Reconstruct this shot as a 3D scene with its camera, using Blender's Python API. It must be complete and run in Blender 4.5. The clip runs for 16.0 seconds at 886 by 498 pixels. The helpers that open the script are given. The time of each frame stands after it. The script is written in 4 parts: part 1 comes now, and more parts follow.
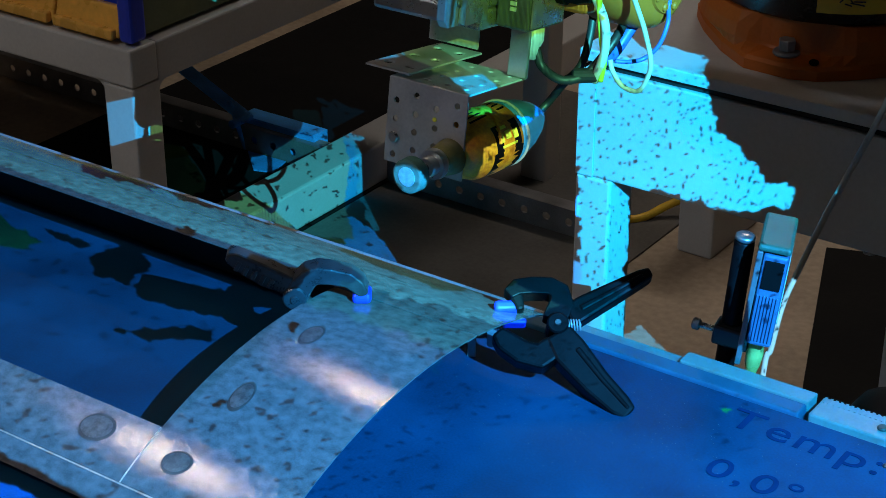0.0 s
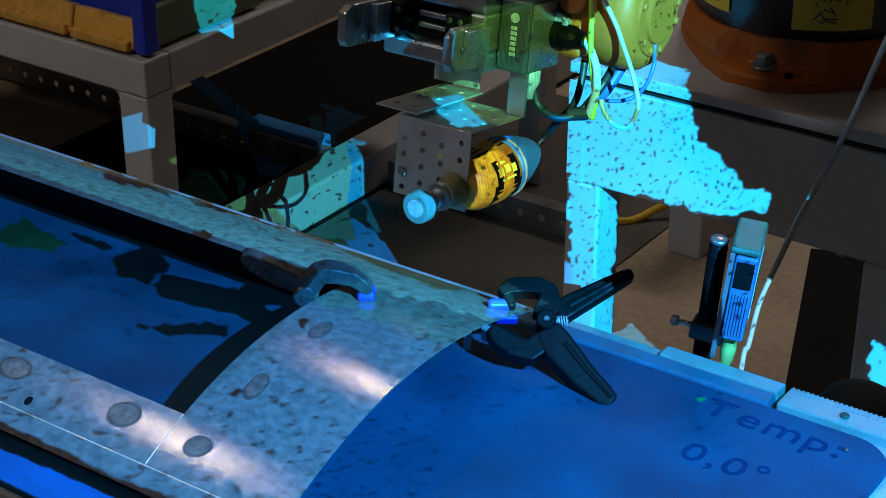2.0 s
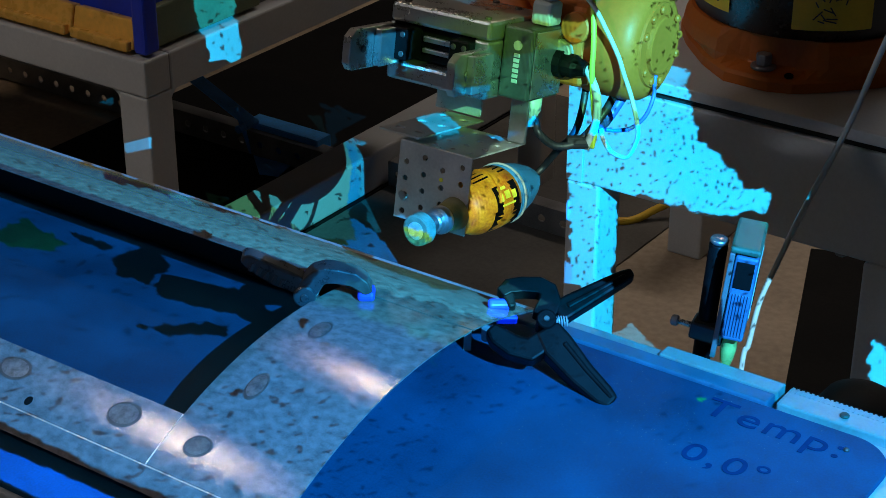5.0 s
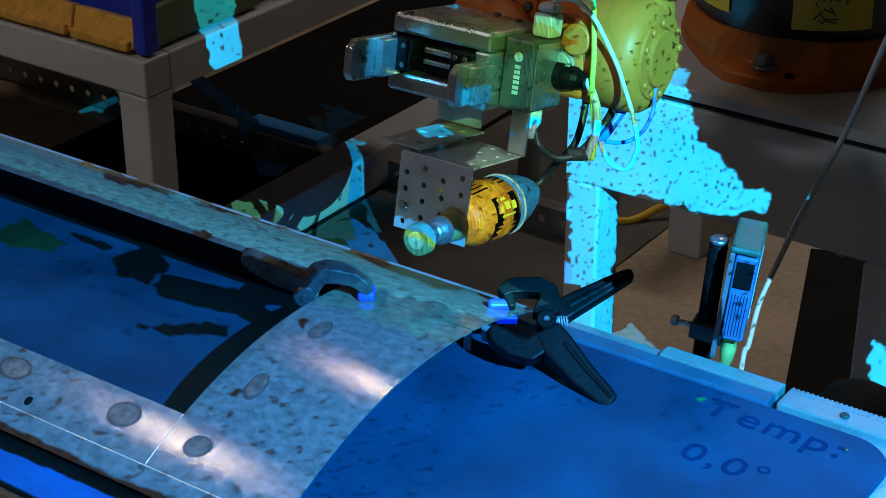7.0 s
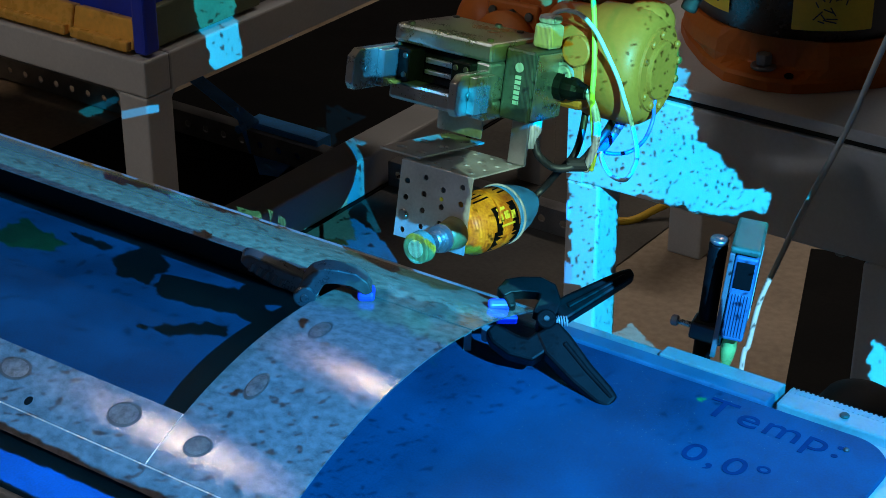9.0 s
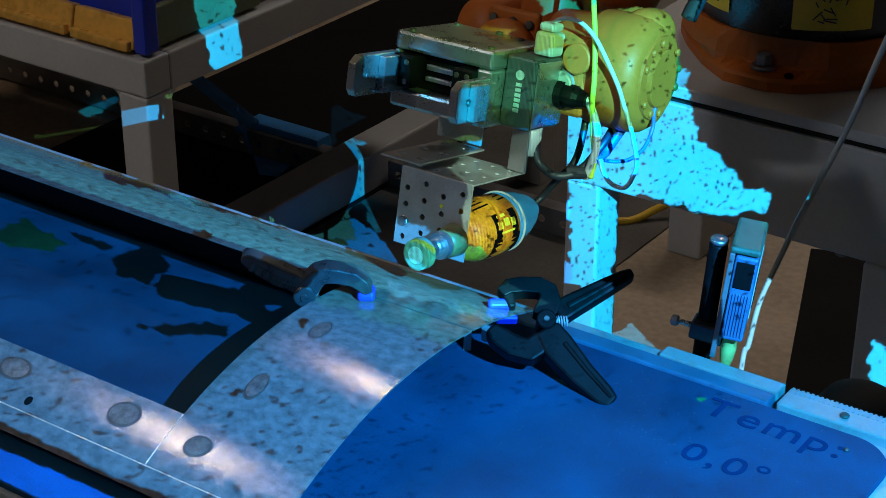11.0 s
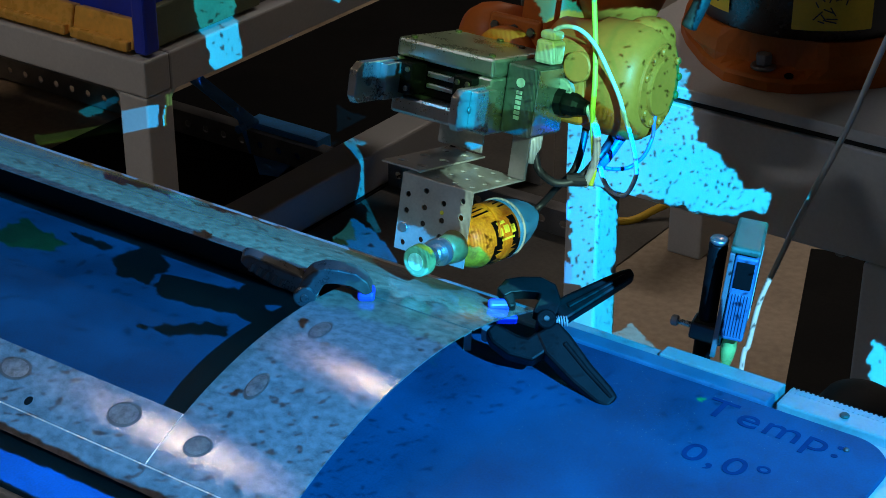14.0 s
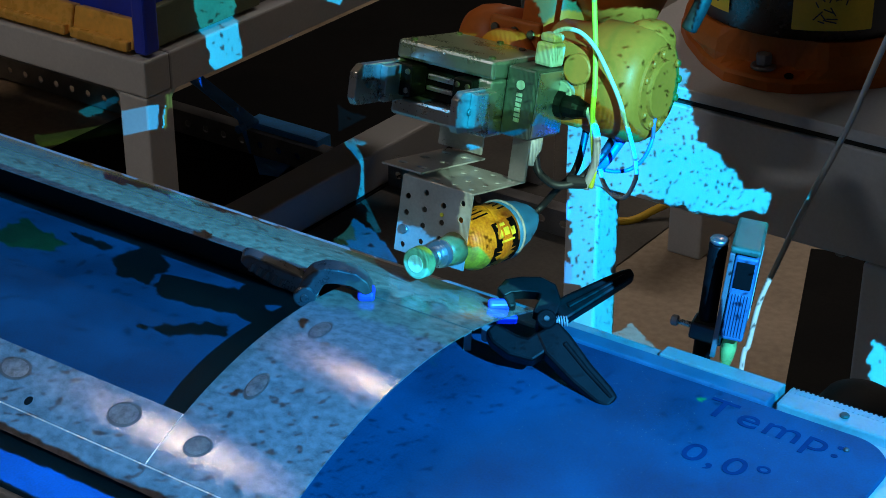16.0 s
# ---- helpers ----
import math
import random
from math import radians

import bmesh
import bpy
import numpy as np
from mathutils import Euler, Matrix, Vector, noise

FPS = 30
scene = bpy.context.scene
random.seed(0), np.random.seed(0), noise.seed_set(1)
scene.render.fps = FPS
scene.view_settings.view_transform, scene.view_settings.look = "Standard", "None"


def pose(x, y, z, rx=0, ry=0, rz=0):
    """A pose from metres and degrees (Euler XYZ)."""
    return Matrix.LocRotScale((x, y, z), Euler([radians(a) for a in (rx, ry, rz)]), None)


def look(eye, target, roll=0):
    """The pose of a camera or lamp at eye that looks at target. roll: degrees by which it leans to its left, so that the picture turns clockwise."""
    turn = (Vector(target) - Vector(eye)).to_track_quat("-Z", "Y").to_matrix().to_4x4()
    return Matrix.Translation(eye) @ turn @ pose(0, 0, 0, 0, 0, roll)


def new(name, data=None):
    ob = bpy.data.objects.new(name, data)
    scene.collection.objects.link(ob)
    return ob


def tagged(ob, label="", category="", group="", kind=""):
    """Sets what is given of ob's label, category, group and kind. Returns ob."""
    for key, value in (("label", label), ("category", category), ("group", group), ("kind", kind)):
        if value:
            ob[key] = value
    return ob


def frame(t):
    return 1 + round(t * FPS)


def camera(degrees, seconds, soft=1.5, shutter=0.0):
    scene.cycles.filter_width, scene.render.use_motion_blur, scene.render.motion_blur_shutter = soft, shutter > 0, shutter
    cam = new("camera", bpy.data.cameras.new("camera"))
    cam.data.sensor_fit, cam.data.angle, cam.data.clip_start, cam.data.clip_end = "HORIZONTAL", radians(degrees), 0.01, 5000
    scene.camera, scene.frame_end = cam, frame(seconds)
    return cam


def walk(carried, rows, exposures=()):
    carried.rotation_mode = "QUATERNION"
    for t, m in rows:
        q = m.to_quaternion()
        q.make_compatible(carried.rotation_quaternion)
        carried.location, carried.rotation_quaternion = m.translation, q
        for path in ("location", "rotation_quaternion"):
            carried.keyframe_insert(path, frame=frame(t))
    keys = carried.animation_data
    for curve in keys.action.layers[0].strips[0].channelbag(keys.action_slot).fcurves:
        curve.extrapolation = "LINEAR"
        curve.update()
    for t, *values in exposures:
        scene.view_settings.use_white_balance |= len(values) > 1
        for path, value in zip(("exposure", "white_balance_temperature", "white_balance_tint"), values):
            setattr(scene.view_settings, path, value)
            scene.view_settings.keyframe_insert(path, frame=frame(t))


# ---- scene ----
# ---- camera ----
cam = camera(2 * math.degrees(math.atan(784 / 3160)), 16.0, soft=0.8)
EYE, HEAD, PITCH = Vector((0, 0, 1.75)), radians(125.0), radians(27.0)
AIM = Vector((math.cos(HEAD) * math.cos(PITCH), math.sin(HEAD) * math.cos(PITCH), -math.sin(PITCH)))
STEP_IN = Vector((-0.0750, 0.1033, -0.0675))  # the camera stands this much closer at first


def view(step):
    return look(EYE + step * STEP_IN, EYE + step * STEP_IN + AIM)


walk(cam, [(0, view(1.0)), (0.9, view(0.97)), (1.1, view(0.96)), (1.2, view(0.5)), (1.3, view(0.08)), (1.5, view(0)), (8, view(0)), (16, view(0))])

# ---- light ----
scene.view_settings.exposure = 0.0
world = bpy.data.worlds.new("world")
scene.world = world
world.use_nodes = True
world.node_tree.nodes["Background"].inputs[0].default_value = (0.02, 0.02, 0.022, 1)
world.node_tree.nodes["Background"].inputs[1].default_value = 0.3


def area(name, m, sx, sy, watts, colour):
    data = bpy.data.lights.new(name, "AREA")
    data.shape, data.size, data.size_y, data.energy, data.color = "RECTANGLE", sx, sy, watts, colour
    ob = new(name, data)
    ob.matrix_world = m
    return ob


# two ceiling tubes, dimmed; they mirror in the steel sheet
area("overhead_area_lamp", pose(-2.67, 2.83, 3.28), 0.15, 0.15, 4.0, (1.0, 0.74, 0.48))
area("overhead_area_lamp", pose(-2.79, 0.88, 3.28), 0.17, 0.15, 4.6, (1.0, 0.74, 0.48))
# two unseen lamps, added to brighten the back floor and the front faces
area("overhead_area_lamp", pose(-1.6, 4.6, 3.28), 1.2, 0.35, 22, (1.0, 0.86, 0.72))
area("overhead_area_lamp", pose(-2.0, -0.7, 3.28), 0.35, 0.15, 21, (0.95, 0.97, 1.0))

# the video projector: a spot lamp that throws its patterned picture on the cell
PROJ = Vector((0.42, 0.57, 1.88))
PROJ_M = look(PROJ, (-1.05, 1.45, 0.80))
PROJ_I = PROJ_M.inverted()


def slide(p):
    """Where a ray to the world point p passes the projector's slide."""
    q = PROJ_I @ Vector(p)
    return q.x / -q.z, q.y / -q.z


def hull(points):
    """The convex outline round points of the plane."""
    pts = sorted(set(points))

    def half(seq):
        out = []
        for p in seq:
            while len(out) > 1 and (out[-1][0] - out[-2][0]) * (p[1] - out[-2][1]) <= (out[-1][1] - out[-2][1]) * (p[0] - out[-2][0]):
                out.pop()
            out.append(p)
        return out[:-1]
    return half(pts) + half(pts[::-1])


def projector():
    data = bpy.data.lights.new("projector_lamp", "SPOT")
    data.energy, data.spot_size, data.spot_blend, data.shadow_soft_size = 580, radians(100), 0.0, 0.0012
    data.use_nodes = True
    ob = new("projector_lamp", data)
    ob.matrix_world = PROJ_M
    nt = data.node_tree
    nodes, links = nt.nodes, nt.links
    em = nodes["Emission"]

    def node(kind, **values):
        n = nodes.new(kind)
        for k, v in values.items():
            if k == "operation":
                n.operation = v
            elif k == "blend":
                n.data_type, n.blend_type = "RGBA", v
        return n

    def math_node(op, a, b=None):
        n = node("ShaderNodeMath", operation=op)
        for i, v in ((0, a), (1, b)):
            if v is None:
                continue
            if isinstance(v, (int, float)):
                n.inputs[i].default_value = v
            else:
                links.new(v, n.inputs[i])
        return n.outputs[0]

    tc = nodes.new("ShaderNodeTexCoord")
    sep = nodes.new("ShaderNodeSeparateXYZ")
    links.new(tc.outputs["Normal"], sep.inputs[0])
    depth = math_node("ABSOLUTE", sep.outputs[2])
    comb = nodes.new("ShaderNodeCombineXYZ")
    links.new(math_node("DIVIDE", sep.outputs[0], depth), comb.inputs[0])
    links.new(math_node("DIVIDE", sep.outputs[1], depth), comb.inputs[1])
    comb.inputs[2].default_value = 1.0
    snap = nodes.new("ShaderNodeVectorMath")
    snap.operation = "SNAP"
    links.new(comb.outputs[0], snap.inputs[0])
    snap.inputs[1].default_value = (0.0010, 0.0010, 1.0)
    uv = snap.outputs[0]

    def noise_at(scale, detail, stretch=(1, 1, 1), shift=0.0):
        m = nodes.new("ShaderNodeMapping")
        m.inputs["Scale"].default_value = stretch
        m.inputs["Location"].default_value = (shift, shift * 0.7, 0)
        links.new(uv, m.inputs[0])
        n = nodes.new("ShaderNodeTexNoise")
        n.inputs["Scale"].default_value, n.inputs["Detail"].default_value = scale, detail
        links.new(m.outputs[0], n.inputs[0])
        return n.outputs["Fac"]

    rag = math_node("ADD", math_node("MULTIPLY", math_node("SUBTRACT", noise_at(16, 3), 0.5), 0.16),
                    math_node("MULTIPLY", math_node("SUBTRACT", noise_at(120, 2), 0.5), 0.09))

    def zone(points, ragged=1.0):
        """1 inside a convex outline given by world points, with a ragged edge."""
        uvs = hull([slide(p) for p in points])
        cx, cy = sum(u for u, v in uvs) / len(uvs), sum(v for u, v in uvs) / len(uvs)
        low = None
        for (ua, va), (ub, vb) in zip(uvs, uvs[1:] + uvs[:1]):
            nx, ny = vb - va, ua - ub
            size = math.hypot(nx, ny)
            nx, ny = nx / size, ny / size
            c = -(nx * ua + ny * va)
            if nx * cx + ny * cy + c < 0:
                nx, ny, c = -nx, -ny, -c
            d = nodes.new("ShaderNodeVectorMath")
            d.operation = "DOT_PRODUCT"
            links.new(uv, d.inputs[0])
            d.inputs[1].default_value = (nx, ny, c)
            low = d.outputs["Value"] if low is None else math_node("MINIMUM", low, d.outputs["Value"])
        low = math_node("ADD", low, math_node("MULTIPLY", rag, ragged))
        return math_node("GREATER_THAN", low, 0.0)

    def over(base, colour, mask):
        n = node("ShaderNodeMix", blend="MIX")
        links.new(mask, n.inputs[0])
        if isinstance(base, tuple):
            n.inputs[6].default_value = base
        else:
            links.new(base, n.inputs[6])
        n.inputs[7].default_value = colour
        return n.outputs[2]

    # fine columns of the projector's picture, plain where it grazes the arm
    sep2 = nodes.new("ShaderNodeSeparateXYZ")
    links.new(comb.outputs[0], sep2.inputs[0])
    column = math_node("GREATER_THAN", math_node("FRACT", math_node("MULTIPLY", sep2.outputs[0], 1 / 0.0019)), 0.60)
    broken = math_node("GREATER_THAN", noise_at(30, 2, (1, 1, 1), 9.0), 0.47)
    column = math_node("MULTIPLY", math_node("MULTIPLY", column, broken), 0.72)
    col = (0, 0, 0, 1)
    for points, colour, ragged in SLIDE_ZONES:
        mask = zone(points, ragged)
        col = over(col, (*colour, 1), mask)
        if colour == PALE:
            table = mask
        if colour[1] > colour[2] > 0:
            col = over(col, (0, 0, 0, 1), math_node("MULTIPLY", mask, column))
    # drop-outs of the picture: flecks, coarser on the sheet, upright on the pedestal
    def flecks(scale, stretch, level, shift, mask, strength, gate):
        spots = math_node("GREATER_THAN", noise_at(scale, 2.0, stretch, shift), level)
        some = math_node("GREATER_THAN", noise_at(7, 1, (1, 1, 1), shift + 2), gate)
        return math_node("MULTIPLY", math_node("MULTIPLY", spots, some), math_node("MULTIPLY", mask, strength))

    upright = zone(PEDESTAL_FRONT, 0.0)
    steel = math_node("MAXIMUM", zone(CROSS_STRIP, 0.0), zone(NEAR_RAIL, 0.0))
    rest = math_node("SUBTRACT", 1.0, math_node("MAXIMUM", upright, steel))
    mat = math_node("MULTIPLY", table, rest)
    other = math_node("SUBTRACT", rest, mat)
    worst = flecks(330, (2.2, 1.0, 1), 0.622, 3.0, upright, 0.95, 0.36)
    for each in (flecks(270, (0.62, 1.30, 1), 0.618, 13.0, steel, 0.80, 0.30), flecks(250, (0.6, 1.4, 1), 0.622, 23.0, mat, 0.48, 0.42), flecks(250, (0.8, 1.1, 1), 0.635, 33.0, other, 0.90, 0.41)):
        worst = math_node("MAXIMUM", worst, each)
    col = over(col, (0.0, 0.0, 0.0, 1), worst)
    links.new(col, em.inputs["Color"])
    return ob


CYAN, GREEN, PALE = (0.02, 0.92, 1.68), (0.14, 0.62, 0.30), (0.040, 0.52, 1.32)
DARK = (0.0, 0.0, 0.0)
HELD = pose(-0.964, 1.335, 0.902, -13, 0, 0)  # the tool's pose for which the picture is made


def held(*points, rise=(0.0,)):
    return [HELD @ Vector(p) + Vector((0, 0, r)) for p in points for r in rise]


PEDESTAL_FRONT = ((-1.17, 1.95, 0.90), (-1.17, 1.95, 0.40), (-1.02, 1.95, 0.40), (-0.84, 1.95, 0.72), (-0.84, 1.95, 0.78), (-0.95, 1.95, 0.90))
CROSS_STRIP = ((-1.017, 1.02, 0.846), (-0.855, 1.02, 0.846), (-1.017, 1.20, 0.884), (-0.855, 1.20, 0.884), (-1.017, 1.28, 0.878), (-0.855, 1.28, 0.878))
NEAR_RAIL = ((-2.2, 0.955, 0.812), (-0.855, 0.955, 0.812), (-2.2, 1.03, 0.849), (-0.855, 1.03, 0.849))
SLIDE_ZONES = [
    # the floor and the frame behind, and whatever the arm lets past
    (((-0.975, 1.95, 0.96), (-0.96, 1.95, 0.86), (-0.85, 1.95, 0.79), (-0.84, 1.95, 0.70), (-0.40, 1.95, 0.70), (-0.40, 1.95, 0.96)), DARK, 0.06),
    # the floor tube
    (((-2.36, 2.40, 0.1), (-2.262, 2.40, 0.1), (-2.262, 2.40, 0), (-2.36, 3.06, 0.1), (-2.262, 3.04, 0.1), (-2.262, 3.0, 0)), (0.0, 0.75, 1.75), 0.05),
    (((-2.80, 3.02, 0.0), (-2.82, 2.95, 0.19), (-2.60, 2.94, 0.12), (-2.42, 2.965, 0.085), (-2.44, 2.98, 0.01), (-2.49, 2.88, 0.007), (-2.60, 2.86, 0.007)), (0.0, 0.70, 2.6), 0.10),
    (((-1.966, 2.09, 0.80), (-1.966, 2.18, 0.80), (-1.966, 2.20, 0.62), (-1.966, 2.125, 0.61)), CYAN, 0.10),
    (((-1.966, 1.996, 0.61), (-1.966, 2.04, 0.60), (-1.966, 2.04, 0.535), (-1.966, 1.976, 0.54)), CYAN, 0.06),
    (((-1.966, 2.435, 0.70), (-1.966, 2.525, 0.68), (-1.966, 2.505, 0.624), (-1.966, 2.446, 0.63)), CYAN, 0.05),
    (((-2.40, 2.62, 0), (-2.34, 2.84, 0), (-2.25, 2.815, 0), (-2.13, 2.78, 0), (-2.04, 2.73, 0), (-1.96, 2.68, 0), (-2.15, 2.5, 0)), (0.0, 1.3, 4.6), 0.10),
    # the sensor beside the table
    (((-0.725, 1.49, 0.940), (-0.70, 1.55, 0.955), (-0.645, 1.55, 0.950), (-0.64, 1.49, 0.80), (-0.70, 1.49, 0.80)), (0.05, 0.62, 1.6), 0.03),
    # the pedestal's leg and front
    (((-1.156, 1.95, 0.93), (-1.146, 1.95, 0.40), (-1.047, 1.95, 0.40), (-1.047, 1.95, 0.93)), CYAN, 0.10),
    (((-1.165, 1.95, 0.89), (-1.165, 1.95, 0.715), (-0.954, 1.95, 0.715), (-0.954, 1.95, 0.818), (-0.972, 1.95, 0.868), (-0.985, 1.95, 0.89)), CYAN, 0.11),
    (((-0.97, 1.95, 0.715), (-0.97, 1.95, 0.826), (-0.911, 1.95, 0.790), (-0.870, 1.95, 0.760), (-0.868, 1.95, 0.742), (-0.90, 1.95, 0.720)), CYAN, 0.10),
    (((-0.90, 1.95, 0.766), (-0.845, 1.95, 0.769), (-0.850, 1.95, 0.738), (-0.90, 1.95, 0.742)), CYAN, 0.09),
    (((-1.05, 1.95, 0.90), (-0.98, 1.95, 0.89), (-0.99, 2.0, 0.892), (-1.06, 2.0, 0.892)), CYAN, 0.06),
    (((-1.47, 2.755, 0), (-1.42, 2.725, 0), (-1.365, 2.685, 0), (-1.40, 2.58, 0), (-1.5, 2.60, 0)), (0.1, 0.9, 1.8), 0.05),
    (((-0.692, 1.95, 0.600), (-0.678, 1.95, 0.602), (-0.64, 1.95, 0.56), (-0.64, 1.95, 0.5), (-0.69, 1.95, 0.53)), CYAN, 0.12),
    # the arm, its gripper and the tool
    (held((-0.131, 0.10, 0.150), (-0.131, 0.10, 0.209), (-0.131, 0.213, 0.209), (-0.004, 0.213, 0.209), (-0.004, 0.10, 0.125), (0.034, 0.125, 0.13), (0.034, 0.19, 0.20)), (0.10, 0.26, 0.07), 0.03),
    (held((0.013, 0.066, -0.018), (0.013, 0.066, 0.05), (0.02, 0.17, 0.078), (0.02, 0.20, -0.01), (0.09, 0.2, 0.08), rise=(-0.01, 0.05)), (0.25, 0.44, 0.34), 0.05),
    (held((-0.018, -0.006, -0.010), (-0.018, -0.006, 0.018), (0.016, -0.006, -0.010), (0.016, -0.006, 0.018), (0.014, 0.040, -0.008), (0.014, 0.040, 0.020), rise=(-0.012, 0.004)), (0.10, 0.60, 0.62), 0.03),
    (held((-0.08, 0.10, 0.208), (-0.125, 0.2, 0.206), (-0.02, 0.10, 0.150), (0.034, 0.125, 0.150), (0.034, 0.18, 0.225), (0.135, 0.25, 0.235), (0.135, 0.25, 0.125)), GREEN, 0.05),
    (held((0.0, 0.22, 0.150), (0.022, 0.178, 0.222), (0.09, 0.25, 0.118), (0.15, 0.25, 0.135), (0.0, 0.24, 0.25), (0.15, 0.25, 0.285)), (0.11, 0.98, 1.10), 0.02),
    (held((-0.125, 0.105, 0.212), (-0.125, 0.21, 0.212), (-0.005, 0.105, 0.212), (-0.005, 0.21, 0.212), rise=(-0.014, -0.010)), (0.16, 0.42, 0.06), 0.01),
    (held((-0.008, 0.043, 0.140), (-0.008, 0.043, 0.177), (-0.003, 0.085, 0.140), (-0.003, 0.085, 0.177), rise=(-0.012, -0.006)), CYAN, 0.02),
    (held((-0.123, 0.036, 0.148), (-0.123, 0.036, 0.182), (-0.123, 0.088, 0.145), (-0.123, 0.088, 0.184), rise=(0.012, 0.020)), (0.04, 0.55, 1.15), 0.02),
    # the table with the sheet on it
    (((-2.4, 0.90, 0.80), (-0.3, 0.90, 0.80), (-0.3, 1.49, 0.80), (-0.85, 1.49, 0.80), (-1.0, 1.40, 0.862), (-2.4, 1.40, 0.862)), PALE, 0.10),
    (((-2.6, 0.98, 0.80), (-1.03, 0.98, 0.80), (-1.03, 1.42, 0.80), (-2.6, 1.42, 0.80)), (0.02, 0.42, 1.02), 0.04),
    (NEAR_RAIL, (0.085, 0.62, 1.50), 0.0),
    (CROSS_STRIP, (0.056, 0.55, 1.40), 0.0),
    (((-2.2, 1.283, 0.878), (-0.86, 1.283, 0.878), (-0.86, 1.392, 0.847), (-2.2, 1.392, 0.847)), (0.16, 1.45, 2.30), 0.02),
    (((-0.803, 1.85, 0.70), (-0.780, 1.85, 0.70), (-0.805, 1.85, 0.53), (-0.855, 1.85, 0.53)), (0.35, 0.95, 1.4), 0.0),
    (((-1.0, 1.432, 0.80), (-0.25, 1.432, 0.80), (-0.25, 1.48, 0.80), (-1.0, 1.48, 0.80)), (0.0, 0.40, 0.95), 0.0),
    (((-2.4, 0.90, 0.80), (-0.3, 0.90, 0.80), (-0.3, 0.940, 0.80), (-2.4, 0.940, 0.80)), (0.0, 1.1, 4.2), 0.02),
    # black zones put into the slide: near edge, mat streaks, far rail gap
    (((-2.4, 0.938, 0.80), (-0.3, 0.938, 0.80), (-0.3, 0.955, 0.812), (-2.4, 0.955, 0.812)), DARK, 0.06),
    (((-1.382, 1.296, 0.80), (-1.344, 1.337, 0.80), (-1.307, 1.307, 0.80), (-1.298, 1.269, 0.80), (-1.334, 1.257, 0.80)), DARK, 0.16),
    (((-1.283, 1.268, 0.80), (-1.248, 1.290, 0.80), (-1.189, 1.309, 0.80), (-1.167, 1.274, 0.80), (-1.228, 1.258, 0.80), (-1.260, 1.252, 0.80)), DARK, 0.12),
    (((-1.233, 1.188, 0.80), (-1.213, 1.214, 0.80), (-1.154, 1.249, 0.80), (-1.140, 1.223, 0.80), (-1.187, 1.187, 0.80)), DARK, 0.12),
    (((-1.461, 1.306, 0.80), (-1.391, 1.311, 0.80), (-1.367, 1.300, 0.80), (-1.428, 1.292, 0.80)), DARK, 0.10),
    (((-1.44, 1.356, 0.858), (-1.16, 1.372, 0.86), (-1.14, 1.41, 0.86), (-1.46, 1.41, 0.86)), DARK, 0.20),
    # the cross strip's far end, in paler green-blue
    (((-1.017, 1.215, 0.884), (-0.86, 1.235, 0.883), (-0.86, 1.285, 0.878), (-1.017, 1.285, 0.878)), (0.05, 0.66, 1.18), 0.25),
    # gaps of the picture on the cross strip
    (((-1.009, 1.127, 0.878), (-0.998, 1.143, 0.880), (-0.980, 1.129, 0.878), (-0.990, 1.116, 0.876)), DARK, 0.30),
    (((-0.999, 1.064, 0.863), (-0.990, 1.078, 0.867), (-0.974, 1.066, 0.863), (-0.988, 1.055, 0.860)), DARK, 0.30),
    (((-1.002, 1.174, 0.883), (-1.000, 1.194, 0.884), (-0.987, 1.187, 0.884), (-0.991, 1.169, 0.883)), DARK, 0.20),
    # hot colours along the sheet's far edge and on the mat
    (((-1.50, 1.374, 0.855), (-1.36, 1.377, 0.854), (-1.34, 1.392, 0.85), (-1.50, 1.392, 0.85)), (0.45, 0.75, 0.15), 0.06),
    (((-1.10, 1.362, 0.858), (-0.95, 1.352, 0.862), (-0.93, 1.392, 0.85), (-1.10, 1.392, 0.85)), (0.10, 0.62, 0.55), 0.08),
    (((-1.11, 1.383, 0.852), (-1.03, 1.380, 0.852), (-1.03, 1.392, 0.85), (-1.11, 1.392, 0.85)), (0.50, 0.75, 0.10), 0.03),
    (((-1.53, 1.245, 0.80), (-1.45, 1.25, 0.80), (-1.43, 1.285, 0.80), (-1.52, 1.29, 0.80)), (0.02, 0.45, 0.12), 0.15),
    # the sensor's spot
    (((-0.669, 1.398, 0.80), (-0.662, 1.398, 0.80), (-0.662, 1.405, 0.80), (-0.669, 1.405, 0.80)), (0.1, 4.0, 0.9), 0.0),
]
projector()

# ---- materials ----


